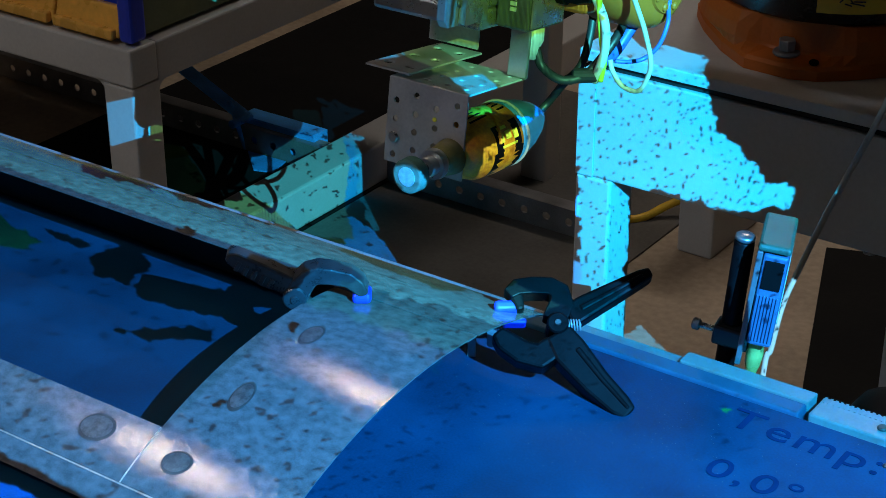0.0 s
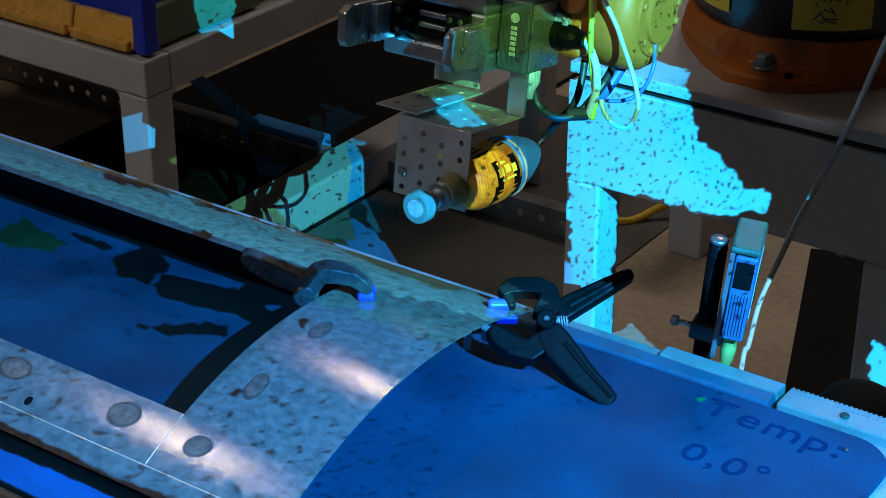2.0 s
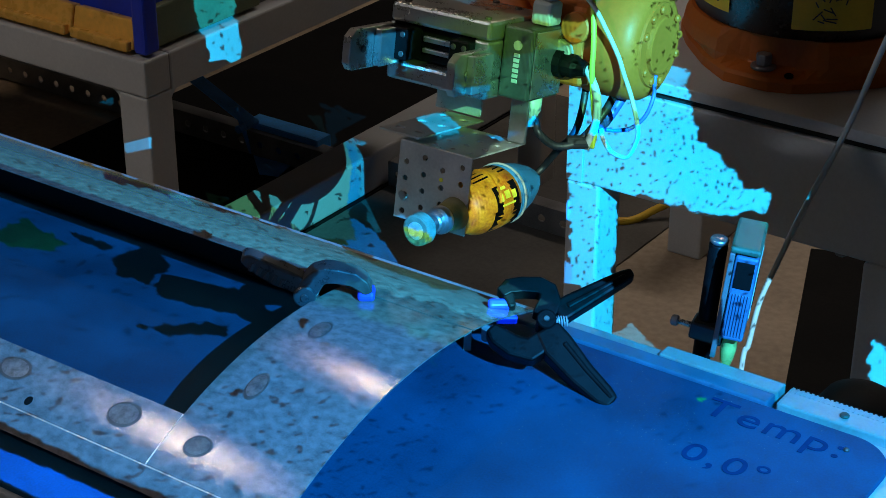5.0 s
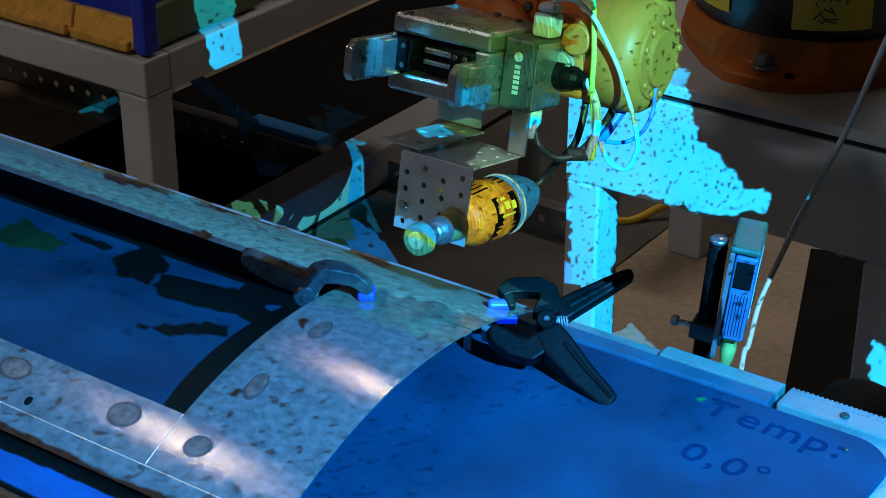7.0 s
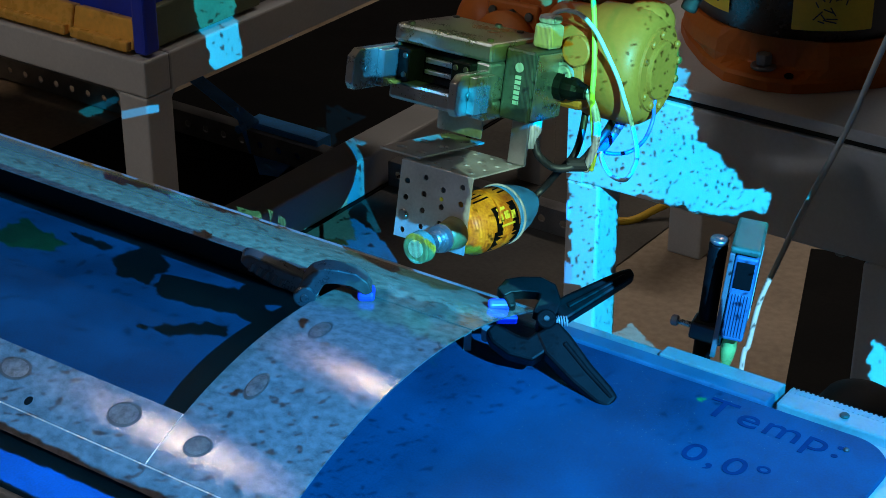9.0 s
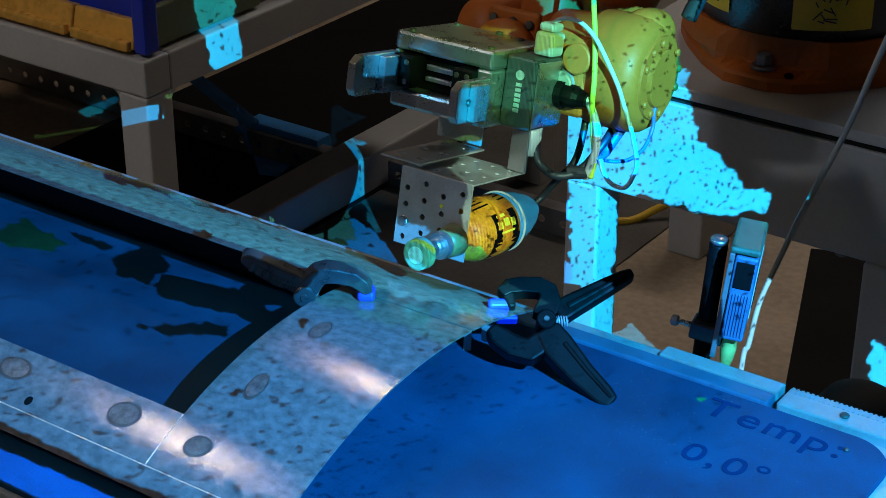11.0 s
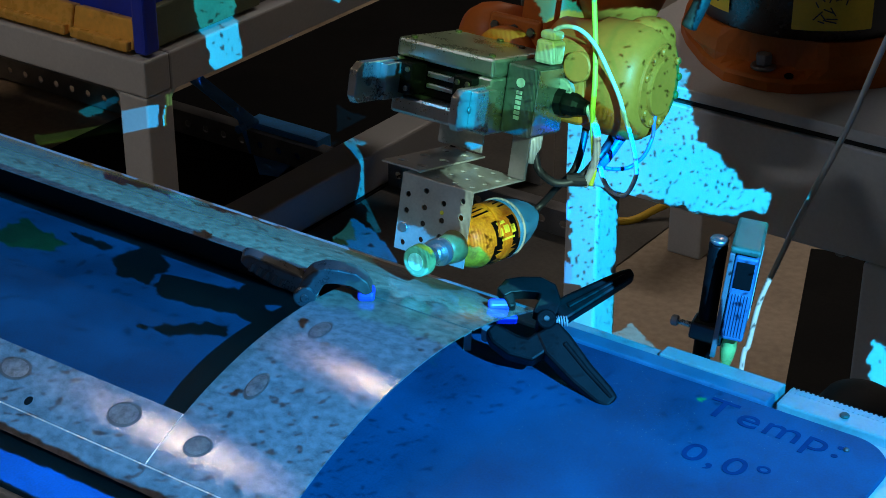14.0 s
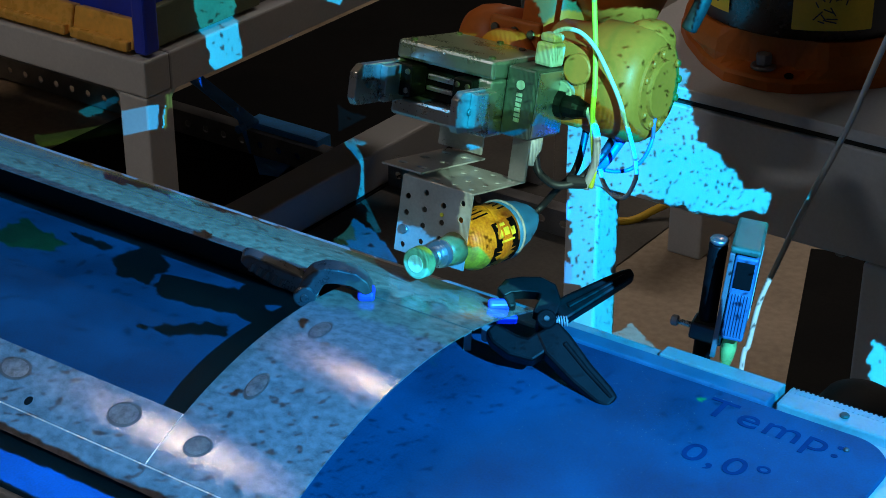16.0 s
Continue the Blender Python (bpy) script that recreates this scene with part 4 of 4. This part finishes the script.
def sensor():
    t = thing("distance_sensor", "blue-grey box-shaped distance sensor clamped on a black rod", "sensor")
    top, low = Vector((-0.705, 1.50, 0.925)), Vector((-0.722, 1.50, 0.70))
    part("rod", rod(low, top, 0.0098, 24), BLACK, t, "black round rod", True)
    part("rod_cap", rod(top + Vector((0, 0, 0.0002)), top + Vector((0.0006, 0, 0.006)), 0.0096, 24), ALU_BRIGHT, t, "bright rod end", True)
    part("foot", box(-0.745, -0.70, 1.476, 1.53, 0.66, 0.70, 0.003), BLACK, t)
    m = pose(-0.688, 1.5, 0.825, 0, 6, 12)
    part("clamp_block", box(-0.038, -0.002, -0.011, 0.014, -0.014, 0.007, 0.003, m=m), COLUMN_BLACK, t, "dark clamp block")
    part("clamp_screw", rod(m @ Vector((-0.054, -0.002, -0.002)), m @ Vector((-0.038, -0.002, -0.002)), 0.0030), ALU_BRIGHT, t)
    part("screw_knob", rod(m @ Vector((-0.060, -0.002, -0.002)), m @ Vector((-0.052, -0.002, -0.002)), 0.006, 14), ZINC, t)
    m = pose(-0.673, 1.497, 0.884, 0, 6, 20)
    part("housing", box(-0.013, 0.011, -0.022, 0.046, -0.052, 0.046, 0.003, m=m), SENSOR, t, "blue-grey metal housing")
    part("back_plate", box(-0.019, -0.0135, -0.024, 0.048, -0.075, 0.048, 0.001, m=m), PAINT_DARK, t, "thin dark mounting plate")
    part("top_cover", box(-0.0192, 0.0118, -0.0245, 0.0485, 0.0485, 0.056, 0.003, m=m), GREEN_DARK, t, "dark green top cover")
    part("lens_window", box(-0.010, 0.008, -0.0238, -0.0222, 0.010, 0.040, 0.001, m=m), HOLE, t, "black lens window")
    for k in range(7):
        part("cooling_fin", box(-0.0115 + k * 0.0031, -0.0100 + k * 0.0031, -0.0238, -0.0222, -0.046, 0.003, 0.0003, None, m, 1), SENSOR, t)
    part("side_label", box(0.0112, 0.0122, -0.012, 0.035, -0.03, 0.035, 0.0003, m=m), WHITE, t, "small pale type label")
    bars = None
    for k in range(4):
        bars = box(0.0123, 0.0127, -0.008, 0.028 - 0.006 * (k % 2), -0.02 + k * 0.011, -0.016 + k * 0.011, 0, bars, m)
    part("label_bars", bars, BLACK, t, "dark print bars")
    p = m @ Vector((-0.002, 0, -0.054))
    d = (m.to_3x3() @ Vector((0, 0, -1))).normalized()
    part("plug", turned([(0, 0.009), (0.006, 0.0095), (0.008, 0.0075), (0.018, 0.0085), (0.030, 0.0075), (0.040, 0.005), (0.05, 0.004)], p, p + d, 18), CLEAR, t, "amber cable plug", True)
    tagged(part("sensor_cable", tube([p + d * 0.05, p + d * 0.09, p + d * 0.14 + Vector((0.01, 0, 0)), (-0.66, 1.53, 0.60)], 0.0033), CABLE_GREY, None, smooth=True), "thin grey cable hanging from the sensor", "cable")
    tagged(part("white_cable", tube([(-0.65, 1.86, 1.15), (-0.683, 1.85, 1.043), (-0.717, 1.85, 0.928), (-0.763, 1.85, 0.804), (-0.789, 1.85, 0.726), (-0.807, 1.85, 0.668), (-0.817, 1.85, 0.603), (-0.825, 1.85, 0.550), (-0.84, 1.86, 0.2), (-0.80, 1.80, 0.006)], 0.0036), CABLE_GREY, None, smooth=True), "white cable hanging down before the pedestal", "cable")


sensor()


# ---- the robot's wrist, gripper and tool ----
TOOL_AT = Vector((-0.964, 1.335, 0.890))


def robot_arm():
    t = thing("robot_manipulator", "robot wrist with an aluminium gripper holding a bracketed rotary tool", "robot arm", pose(*TOOL_AT, -13, 0, 0))
    # gripper
    g = part("gripper_body", box(-0.1308, -0.0042, 0.140, 0.2128, 0.1462, 0.1878, 0.002), ALU_BRIGHT, t, "milled aluminium gripper body")
    part("top_lip", box(-0.131, -0.004, 0.100, 0.213, 0.188, 0.209, 0.004), ALU_BRIGHT, g)
    part("bottom_lip", box(-0.131, -0.004, 0.100, 0.213, 0.125, 0.146, 0.004), ALU_BRIGHT, g)
    part("side_lip", box(-0.024, -0.004, 0.1003, 0.1393, 0.1465, 0.1875, 0.003), ALU_BRIGHT, g)
    part("side_lip", box(-0.131, -0.125, 0.1003, 0.1393, 0.1465, 0.1875, 0.002), ALU_BRIGHT, g)
    part("jaw_guide", box(-0.124, -0.025, 0.118, 0.139, 0.147, 0.187, 0.002), BLACK, g, "black jaw guide")
    part("guide_rail", box(-0.095, -0.040, 0.112, 0.1178, 0.170, 0.176, 0.001), ALU_BRIGHT, g)
    part("guide_rail", box(-0.095, -0.040, 0.112, 0.1178, 0.158, 0.163, 0.001), ALU_BRIGHT, g)
    for x in (-0.112, -0.034):
        j = part("jaw_block", box(x - 0.012, x + 0.013, 0.088, 0.1175, 0.150, 0.185, 0.002), BLACK, t, "black jaw block")
        for dz in (0.157, 0.178):
            for dx in (-0.006, 0.007):
                part("jaw_screw", rod((x + dx, 0.0865, dz), (x + dx, 0.0885, dz), 0.0032, 12), STEEL_DARK, j)
    for x, y0, z0, z1 in ((-0.128, 0.020, 0.142, 0.186), (-0.010, 0.040, 0.136, 0.180)):
        pts = [(y0 + 0.006, z0), (0.092, z0), (0.100, z0 + 0.004), (0.100, z1), (y0 + 0.010, z1), (y0, z1 - 0.008), (y0, z0 + 0.008)]
        f = part("gripper_finger", slab(pts, 0.010, 0.0012, Matrix(((0, 0, 1, x), (1, 0, 0, 0), (0, 1, 0, 0), (0, 0, 0, 1)))), ALU_BRIGHT, t, "milled aluminium finger plate")
        part("finger_step", box(x + 0.0052, x + 0.014, 0.062, 0.099, z0 + 0.002, z1 - 0.002, 0.001), ALU_BRIGHT, f)
        part("finger_screw", rod((x + 0.005, y0 + 0.022, (z0 + z1) / 2), (x + 0.0075, y0 + 0.022, (z0 + z1) / 2), 0.004, 12), STEEL_DARK, f)
    for x, y in ((-0.118, 0.112), (-0.016, 0.112), (-0.118, 0.200), (-0.03, 0.195), (-0.065, 0.205)):
        part("cap_screw", rod((x, y, 0.2085), (x, y, 0.2115), 0.004, 12), STEEL_DARK, g)
    # side module with its gland and plug
    b = part("side_module", box(-0.003, 0.034, 0.125, 0.190, 0.128, 0.205, 0.003), MODULE_DARK, t, "dark aluminium side module")
    part("module_seam", box(0.0342, 0.0362, 0.128, 0.188, 0.131, 0.202, 0.001), ALU_BRIGHT, b)
    bars = None
    for k in range(6):
        bars = box(0.0125, 0.0195, 0.1238, 0.1249, 0.146 + k * 0.0055, 0.150 + k * 0.0055, 0.0002, bars, seg=1)
    part("maker_mark", bars, WHITE, b, "white bars of a maker's mark")
    part("maker_ring", turned([(0, 0.0052), (0.0009, 0.0052)], (0.016, 0.1240, 0.186), (0.016, 0.2, 0.186), 16), WHITE, b, "white round maker's sign")
    gl = part("cable_gland", turned([(0, 0.016), (0.010, 0.016), (0.0101, 0.013), (0.022, 0.013), (0.028, 0.010), (0.036, 0.008)], (0.034, 0.178, 0.166), (0.2, 0.186, 0.160), 12), BLACK, t, "black cable gland")
    part("top_plug", box(0.012, 0.036, 0.150, 0.176, 0.206, 0.232, 0.004), CABLE_GREY, t, "pale grey plug")
    part("plug_nut", box(0.014, 0.034, 0.152, 0.174, 0.2322, 0.242, 0.004), CABLE_GREY, t, "pale grey plug nut")
    part("lower_plug", turned([(0, 0.012), (0.018, 0.012), (0.024, 0.009), (0.036, 0.008)], (0.012, 0.172, 0.128), (0.010, 0.18, 0.0), 14), CABLE_GREY, t, "pale grey plug", True)
    # perforated bracket
    fp = part("bracket_plate", perforated(([-0.0047, 0.0132, 0.0318, 0.0500], [0.0042, 0.0224, 0.0405, 0.0590], [-0.0045, 0.0135, 0.0317, 0.0507], [0.0040, 0.0220, 0.0408, 0.0591]),
                                        (-0.0695, -0.0465, -0.0230, 0.0006), -0.0795, 0.0118, -0.0132, 0.0716, 0.0033, 0.002, pose(0, 0.066, 0, 90, 0, 0)), BRACKET, t, "bare steel plate with drilled holes")
    part("bracket_top", plate_with_holes(0.091, 0.103, 0.002, (4, 4), 0.0032, pose(-0.079, 0.068, 0.0725)), BRACKET, t, "bare steel plate with drilled holes")
    part("side_shelf", plate_with_holes(0.052, 0.128, 0.002, (2, 3), 0.0055, pose(-0.108, 0.064, 0.0795)), BRACKET, t, "bare steel shelf with large holes")
    part("hanger", box(-0.118, -0.058, 0.1855, 0.1885, 0.083, 0.125, 0.001), BRACKET, t)
    part("hanger", box(-0.004, 0.018, 0.158, 0.162, 0.0735, 0.128, 0.001), ALU_BRIGHT, t)
    part("bend", rod((-0.079, 0.0675, 0.0712), (0.012, 0.0675, 0.0712), 0.0016, 12), BRACKET, t)
    for x, z in ((-0.0690, 0.0132),):
        part("plate_screw", rod((x, 0.0655, z), (x, 0.0625, z), 0.0055, 12), ALU_BRIGHT, fp)
    part("indicator_dot", rod((-0.0235, 0.0658, 0.0405), (-0.0235, 0.0650, 0.0405), 0.0024, 10), YELLOW_PRINT, fp, "small orange dot")
    # rotary tool
    a0, a1 = Vector((-0.002, 0.0, 0.0045)), Vector((0.012, 1.0, 0.083))
    ax = (a1 - a0).normalized()

    def along(d):
        return a0 + ax * d
    part("sanding_disc", turned([(-0.006, 0.0145), (-0.005, 0.0165), (0.006, 0.0170), (0.0085, 0.0155), (0.009, 0.006)], a0, a1, 36), DISC, t, "grey round sanding disc")
    part("disc_face", rod(along(-0.0066), along(-0.0060), 0.0095, 28), PALE_CORE, t, "pale worn disc centre")
    part("mandrel", rod(along(0.009), along(0.028), 0.004), STEEL_DARK, t)
    part("collet_nut", turned([(0.024, 0.0085), (0.026, 0.010), (0.033, 0.010), (0.0331, 0.0145), (0.038, 0.0155), (0.042, 0.0145)], a0, a1, 24), ALU_BRIGHT, t, "bright collet ring", False)
    part("nose_cone", turned([(0.042, 0.013), (0.050, 0.0155), (0.064, 0.018)], a0, a1, 28), NOSE, t, "olive brown nose cone", True)
    part("tool_front", turned([(0.069, 0.019), (0.078, 0.026), (0.092, 0.0315), (0.118, 0.0335), (0.142, 0.0335)], a0, a1, 36), TOOL_HOT_PROJECTED, t, "tool shell with projected yellow and orange put into its colour", True)
    part("tool_back", turned([(0.1425, 0.0335), (0.160, 0.0315), (0.182, 0.0262), (0.200, 0.0195), (0.214, 0.012)], a0, a1, 36), TOOL_GREY, t, "pale grey tool shell", True)
    part("cable_tie", turned([(0.150, 0.0332), (0.1502, 0.0345), (0.1525, 0.0343), (0.1528, 0.0330)], a0, a1, 36), CABLE_GREY, t, "pale cable tie", True)
    part("cable_tie", tube([along(0.1) + Vector((0.012 * math.cos(k / 8) * 0, 0, 0)) + Vector((0.0345 * math.cos(0.3 + k * 0.22), 0.02 * k / 8, 0.0345 * math.sin(0.3 + k * 0.22))) for k in range(9)], 0.0016, 6, 4), TOOL_HOT_PROJECTED, t)
    # dark print patch on the shell, following its curve
    b = bmesh.new()
    q = ax.to_track_quat("Z", "Y").to_matrix()
    side = q.inverted() @ Vector((0.80, -0.1, 0.6))
    mid = math.atan2(side.y, side.x)

    def shell_point(d, ang, lift):
        r = 0.0315 + (0.0335 - 0.0315) * min(1, max(0, (d - 0.092) / 0.026)) + lift
        return a0 + q @ Vector((r * math.cos(mid + ang), r * math.sin(mid + ang), d))

    def shell_patch(d0, d1, g0, g1, lift, bm):
        n = 6
        for k in range(n):
            ga, gb = g0 + (g1 - g0) * k / n, g0 + (g1 - g0) * (k + 1) / n
            bm.faces.new([bm.verts.new(shell_point(*p, lift)) for p in ((d0, ga), (d1, ga), (d1, gb), (d0, gb))])
        return bm
    part("print_patch", shell_patch(0.098, 0.138, -0.2, 0.8, 0.0004, b), BLACK, t, "black printed patch")
    b = bmesh.new()
    for d0, d1, g0, g1 in ((0.102, 0.110, 0.1, 0.35), (0.113, 0.122, 0.05, 0.3), (0.125, 0.133, 0.1, 0.36), (0.106, 0.130, 0.45, 0.52), (0.104, 0.118, -0.12, -0.02)):
        shell_patch(d0, d1, g0, g1, 0.0008, b)
    part("print_bars", b, YELLOW_PRINT, t, "yellow print bars")
    b = bmesh.new()
    shell_patch(0.094, 0.141, 0.62, 2.3, 0.0005, b)
    part("dark_shell_top", b, BLACK, t, "black shell top")
    b = bmesh.new()
    for k in range(3):
        shell_patch(0.082 + k * 0.0, 0.140, -0.62 - k * 0.22, -0.70 - k * 0.22, 0.0003, b)
    part("vent_slots", b, HOLE, t, "dark vent slots")
    # wrist
    w = part("wrist_housing", turned([(0, 0.050), (0.003, 0.055), (0.05, 0.058), (0.058, 0.064), (0.10, 0.065), (0.114, 0.063), (0.124, 0.056), (0.127, 0.050)], (-0.014, 0.250, 0.190), (0.3, 0.258, 0.194), 56), ORANGE, t, "orange cast wrist housing", True)
    part("wrist_saddle", box(0.060, 0.112, 0.238, 0.300, 0.200, 0.262, 0.025, seg=6), ORANGE, t, "orange cast wrist shoulder", True)
    part("cast_block", box(-0.006, 0.062, 0.186, 0.240, 0.140, 0.232, 0.010, seg=3), ORANGE, t, "ribbed cast block")
    part("end_cover", turned([(0, 0.047), (0.003, 0.046), (0.0031, 0.033), (0.007, 0.032), (0.008, 0.030)], (0.1128, 0.2532, 0.192), (0.3, 0.258, 0.194), 40), ORANGE, t, "round wrist end cover")
    for k in range(12):
        if k in (2, 6, 10):
            continue
        a = 2 * math.pi * k / 12 + 0.2
        p = Vector((0.1150, 0.2532 + 0.0400 * math.cos(a), 0.192 + 0.0400 * math.sin(a)))
        part("cover_bolt", rod(p, p + Vector((0.005, 0, 0)), 0.0046, 10), ORANGE, w)
    part("wrist_boss", rod((0.050, 0.190, 0.206), (0.050, 0.178, 0.206), 0.017, 24), ORANGE, t, "round cast boss")
    part("flange_plate", box(0.006, 0.024, 0.176, 0.1855, 0.140, 0.222, 0.004), ALU, t, "pale aluminium coupling plate")
    part("coupling_disc", rod((0.034, 0.186, 0.176), (0.036, 0.172, 0.176), 0.015, 24), ALU, t)
    part("wrist_flange", turned([(0, 0.038), (0.006, 0.040), (0.022, 0.040), (0.0221, 0.034), (0.05, 0.034)], (-0.066, 0.2135, 0.185), (-0.066, 0.4, 0.190), 36), ORANGE, t, "orange tool flange", True)
    part("mounting_ear", box(-0.098, -0.030, 0.228, 0.238, 0.205, 0.236, 0.008, seg=3), ORANGE, t)
    for x in (-0.088, -0.062, -0.040):
        part("ear_bolt", rod((x, 0.2275, 0.222), (x, 0.224, 0.222), 0.0055, 8), STEEL_DARK, t)
    part("fork_arm", box(-0.085, -0.022, 0.262, 0.33, 0.17, 0.33, 0.022, seg=4), ORANGE, t, "orange cast wrist fork", True)
    part("fork_dome", turned([(0, 0.004), (0.003, 0.018), (0.010, 0.030), (0.022, 0.038), (0.040, 0.042), (0.072, 0.042)], (-0.166, 0.288, 0.196), (0.3, 0.288, 0.200), 36), ORANGE, t, "rounded orange end of the fork", True)
    part("forearm", turned([(0, 0.055), (0.02, 0.062), (0.30, 0.075), (0.55, 0.08)], (0.0, 0.30, 0.25), (-0.02, 0.75, 0.75), 32), ORANGE, t, "orange cast forearm", True)
    # cables
    part("green_cable", tube([(0.044, 0.20, 0.36), (0.044, 0.200, 0.303), (0.055, 0.190, 0.269), (0.068, 0.180, 0.235), (0.0755, 0.178, 0.194), (0.077, 0.180, 0.163), (0.079, 0.190, 0.1245), (0.082, 0.195, 0.099), (0.078, 0.200, 0.078)], 0.0030), CABLE_GREEN, t, smooth=True)
    part("grey_cable", tube([(0.022, 0.163, 0.2355), (0.028, 0.163, 0.244), (0.040, 0.165, 0.249), (0.056, 0.168, 0.247), (0.073, 0.172, 0.234), (0.089, 0.176, 0.212), (0.105, 0.180, 0.1865), (0.1125, 0.185, 0.167), (0.1235, 0.190, 0.141), (0.132, 0.195, 0.1115), (0.129, 0.200, 0.094), (0.118, 0.205, 0.076), (0.100, 0.205, 0.077), (0.090, 0.200, 0.091), (0.086, 0.200, 0.101)], 0.0025), CABLE_GREY, t, smooth=True)
    part("gland_cable", tube([(0.0554, 0.182, 0.170), (0.0676, 0.182, 0.1656), (0.077, 0.184, 0.153), (0.084, 0.186, 0.136), (0.0844, 0.190, 0.113), (0.078, 0.195, 0.092), (0.071, 0.200, 0.0765)], 0.0044), CABLE_GREY, t, smooth=True)
    part("plug_cable", tube([(0.0125, 0.174, 0.118), (0.0184, 0.176, 0.0957), (0.0243, 0.178, 0.084), (0.043, 0.180, 0.0754), (0.058, 0.190, 0.078), (0.0686, 0.200, 0.089), (0.080, 0.22, 0.12), (0.07, 0.26, 0.14)], 0.0045), CABLE_BLACK, t, smooth=True)
    part("tool_cable", tube([along(0.212), (0.008, 0.226, 0.036), (0.0255, 0.220, 0.059), (0.0435, 0.220, 0.083), (0.0443, 0.230, 0.108), (0.0405, 0.240, 0.139)], 0.0042), CABLE_BLACK, t, smooth=True)
    part("blue_cable", tube([(0.0727, 0.210, 0.095), (0.072, 0.235, 0.101), (0.0805, 0.250, 0.1275), (0.0894, 0.260, 0.148), (0.10, 0.27, 0.17)], 0.0060), CABLE_BLUE, t, smooth=True)
    part("thin_cable", tube([(0.089, 0.205, 0.0997), (0.0977, 0.215, 0.099), (0.107, 0.230, 0.102), (0.119, 0.235, 0.117), (0.123, 0.240, 0.139), (0.117, 0.250, 0.155), (0.115, 0.26, 0.19)], 0.0022), CABLE_BLUE, t, smooth=True)
    part("black_hose", tube([(0.13, 0.27, 0.26), (0.142, 0.27, 0.30), (0.14, 0.28, 0.36)], 0.009), CABLE_BLACK, t, smooth=True)
    part("cable_wrap", rod((0.052, 0.192, 0.079), (0.074, 0.200, 0.083), 0.0075, 14), CABLE_BLACK, t)
    return t


ARM = robot_arm()


# seconds, shift in metres, turn in degrees, both from the last pose
ARM_ROWS = [
    (0, 0.0010, -0.0138, 0.0964, 4.66, 0.10, 0.40), (0.5, 0.0040, -0.0135, 0.0883, 4.70, 0.08, 0.45), (1, 0.0078, -0.0132, 0.0815, 4.80, 0.0, 0.60),
    (1.5, 0.0088, -0.0125, 0.0768, 4.70, -0.15, 0.70), (2, 0.0092, -0.0121, 0.0713, 4.48, -0.18, 0.70), (2.5, 0.0091, -0.0119, 0.0655, 4.10, -0.18, 0.68),
    (3, 0.0088, -0.0112, 0.0603, 3.56, -0.20, 0.68), (3.5, 0.0080, -0.0104, 0.0558, 3.02, -0.22, 0.64), (4, 0.0075, -0.0097, 0.0516, 2.60, -0.24, 0.60),
    (6.5, 0.0068, -0.0085, 0.0349, 1.72, -0.30, 0.46), (7.25, 0.0060, -0.0075, 0.0306, 1.25, -0.32, 0.44), (8, 0.0049, -0.0060, 0.0260, 0.92, -0.34, 0.40),
    (9, 0.0035, -0.0043, 0.0204, 0.54, -0.30, 0.38), (11.5, 0.0025, -0.0030, 0.0103, 0.22, -0.12, 0.30), (12.5, 0.0017, -0.0019, 0.0069, 0.13, -0.10, 0.20),
    (13.5, 0.0009, -0.0010, 0.0040, 0.03, -0.06, 0.10), (14.5, 0.0006, -0.0006, 0.0020, 0.03, -0.02, 0.06), (16, 0, 0, 0, 0, 0, 0)]


def motions():
    walk(ARM, [(t, pose(TOOL_AT.x + dx, TOOL_AT.y + dy, TOOL_AT.z + dz, -13 + rx, ry, rz)) for t, dx, dy, dz, rx, ry, rz in ARM_ROWS])


motions()
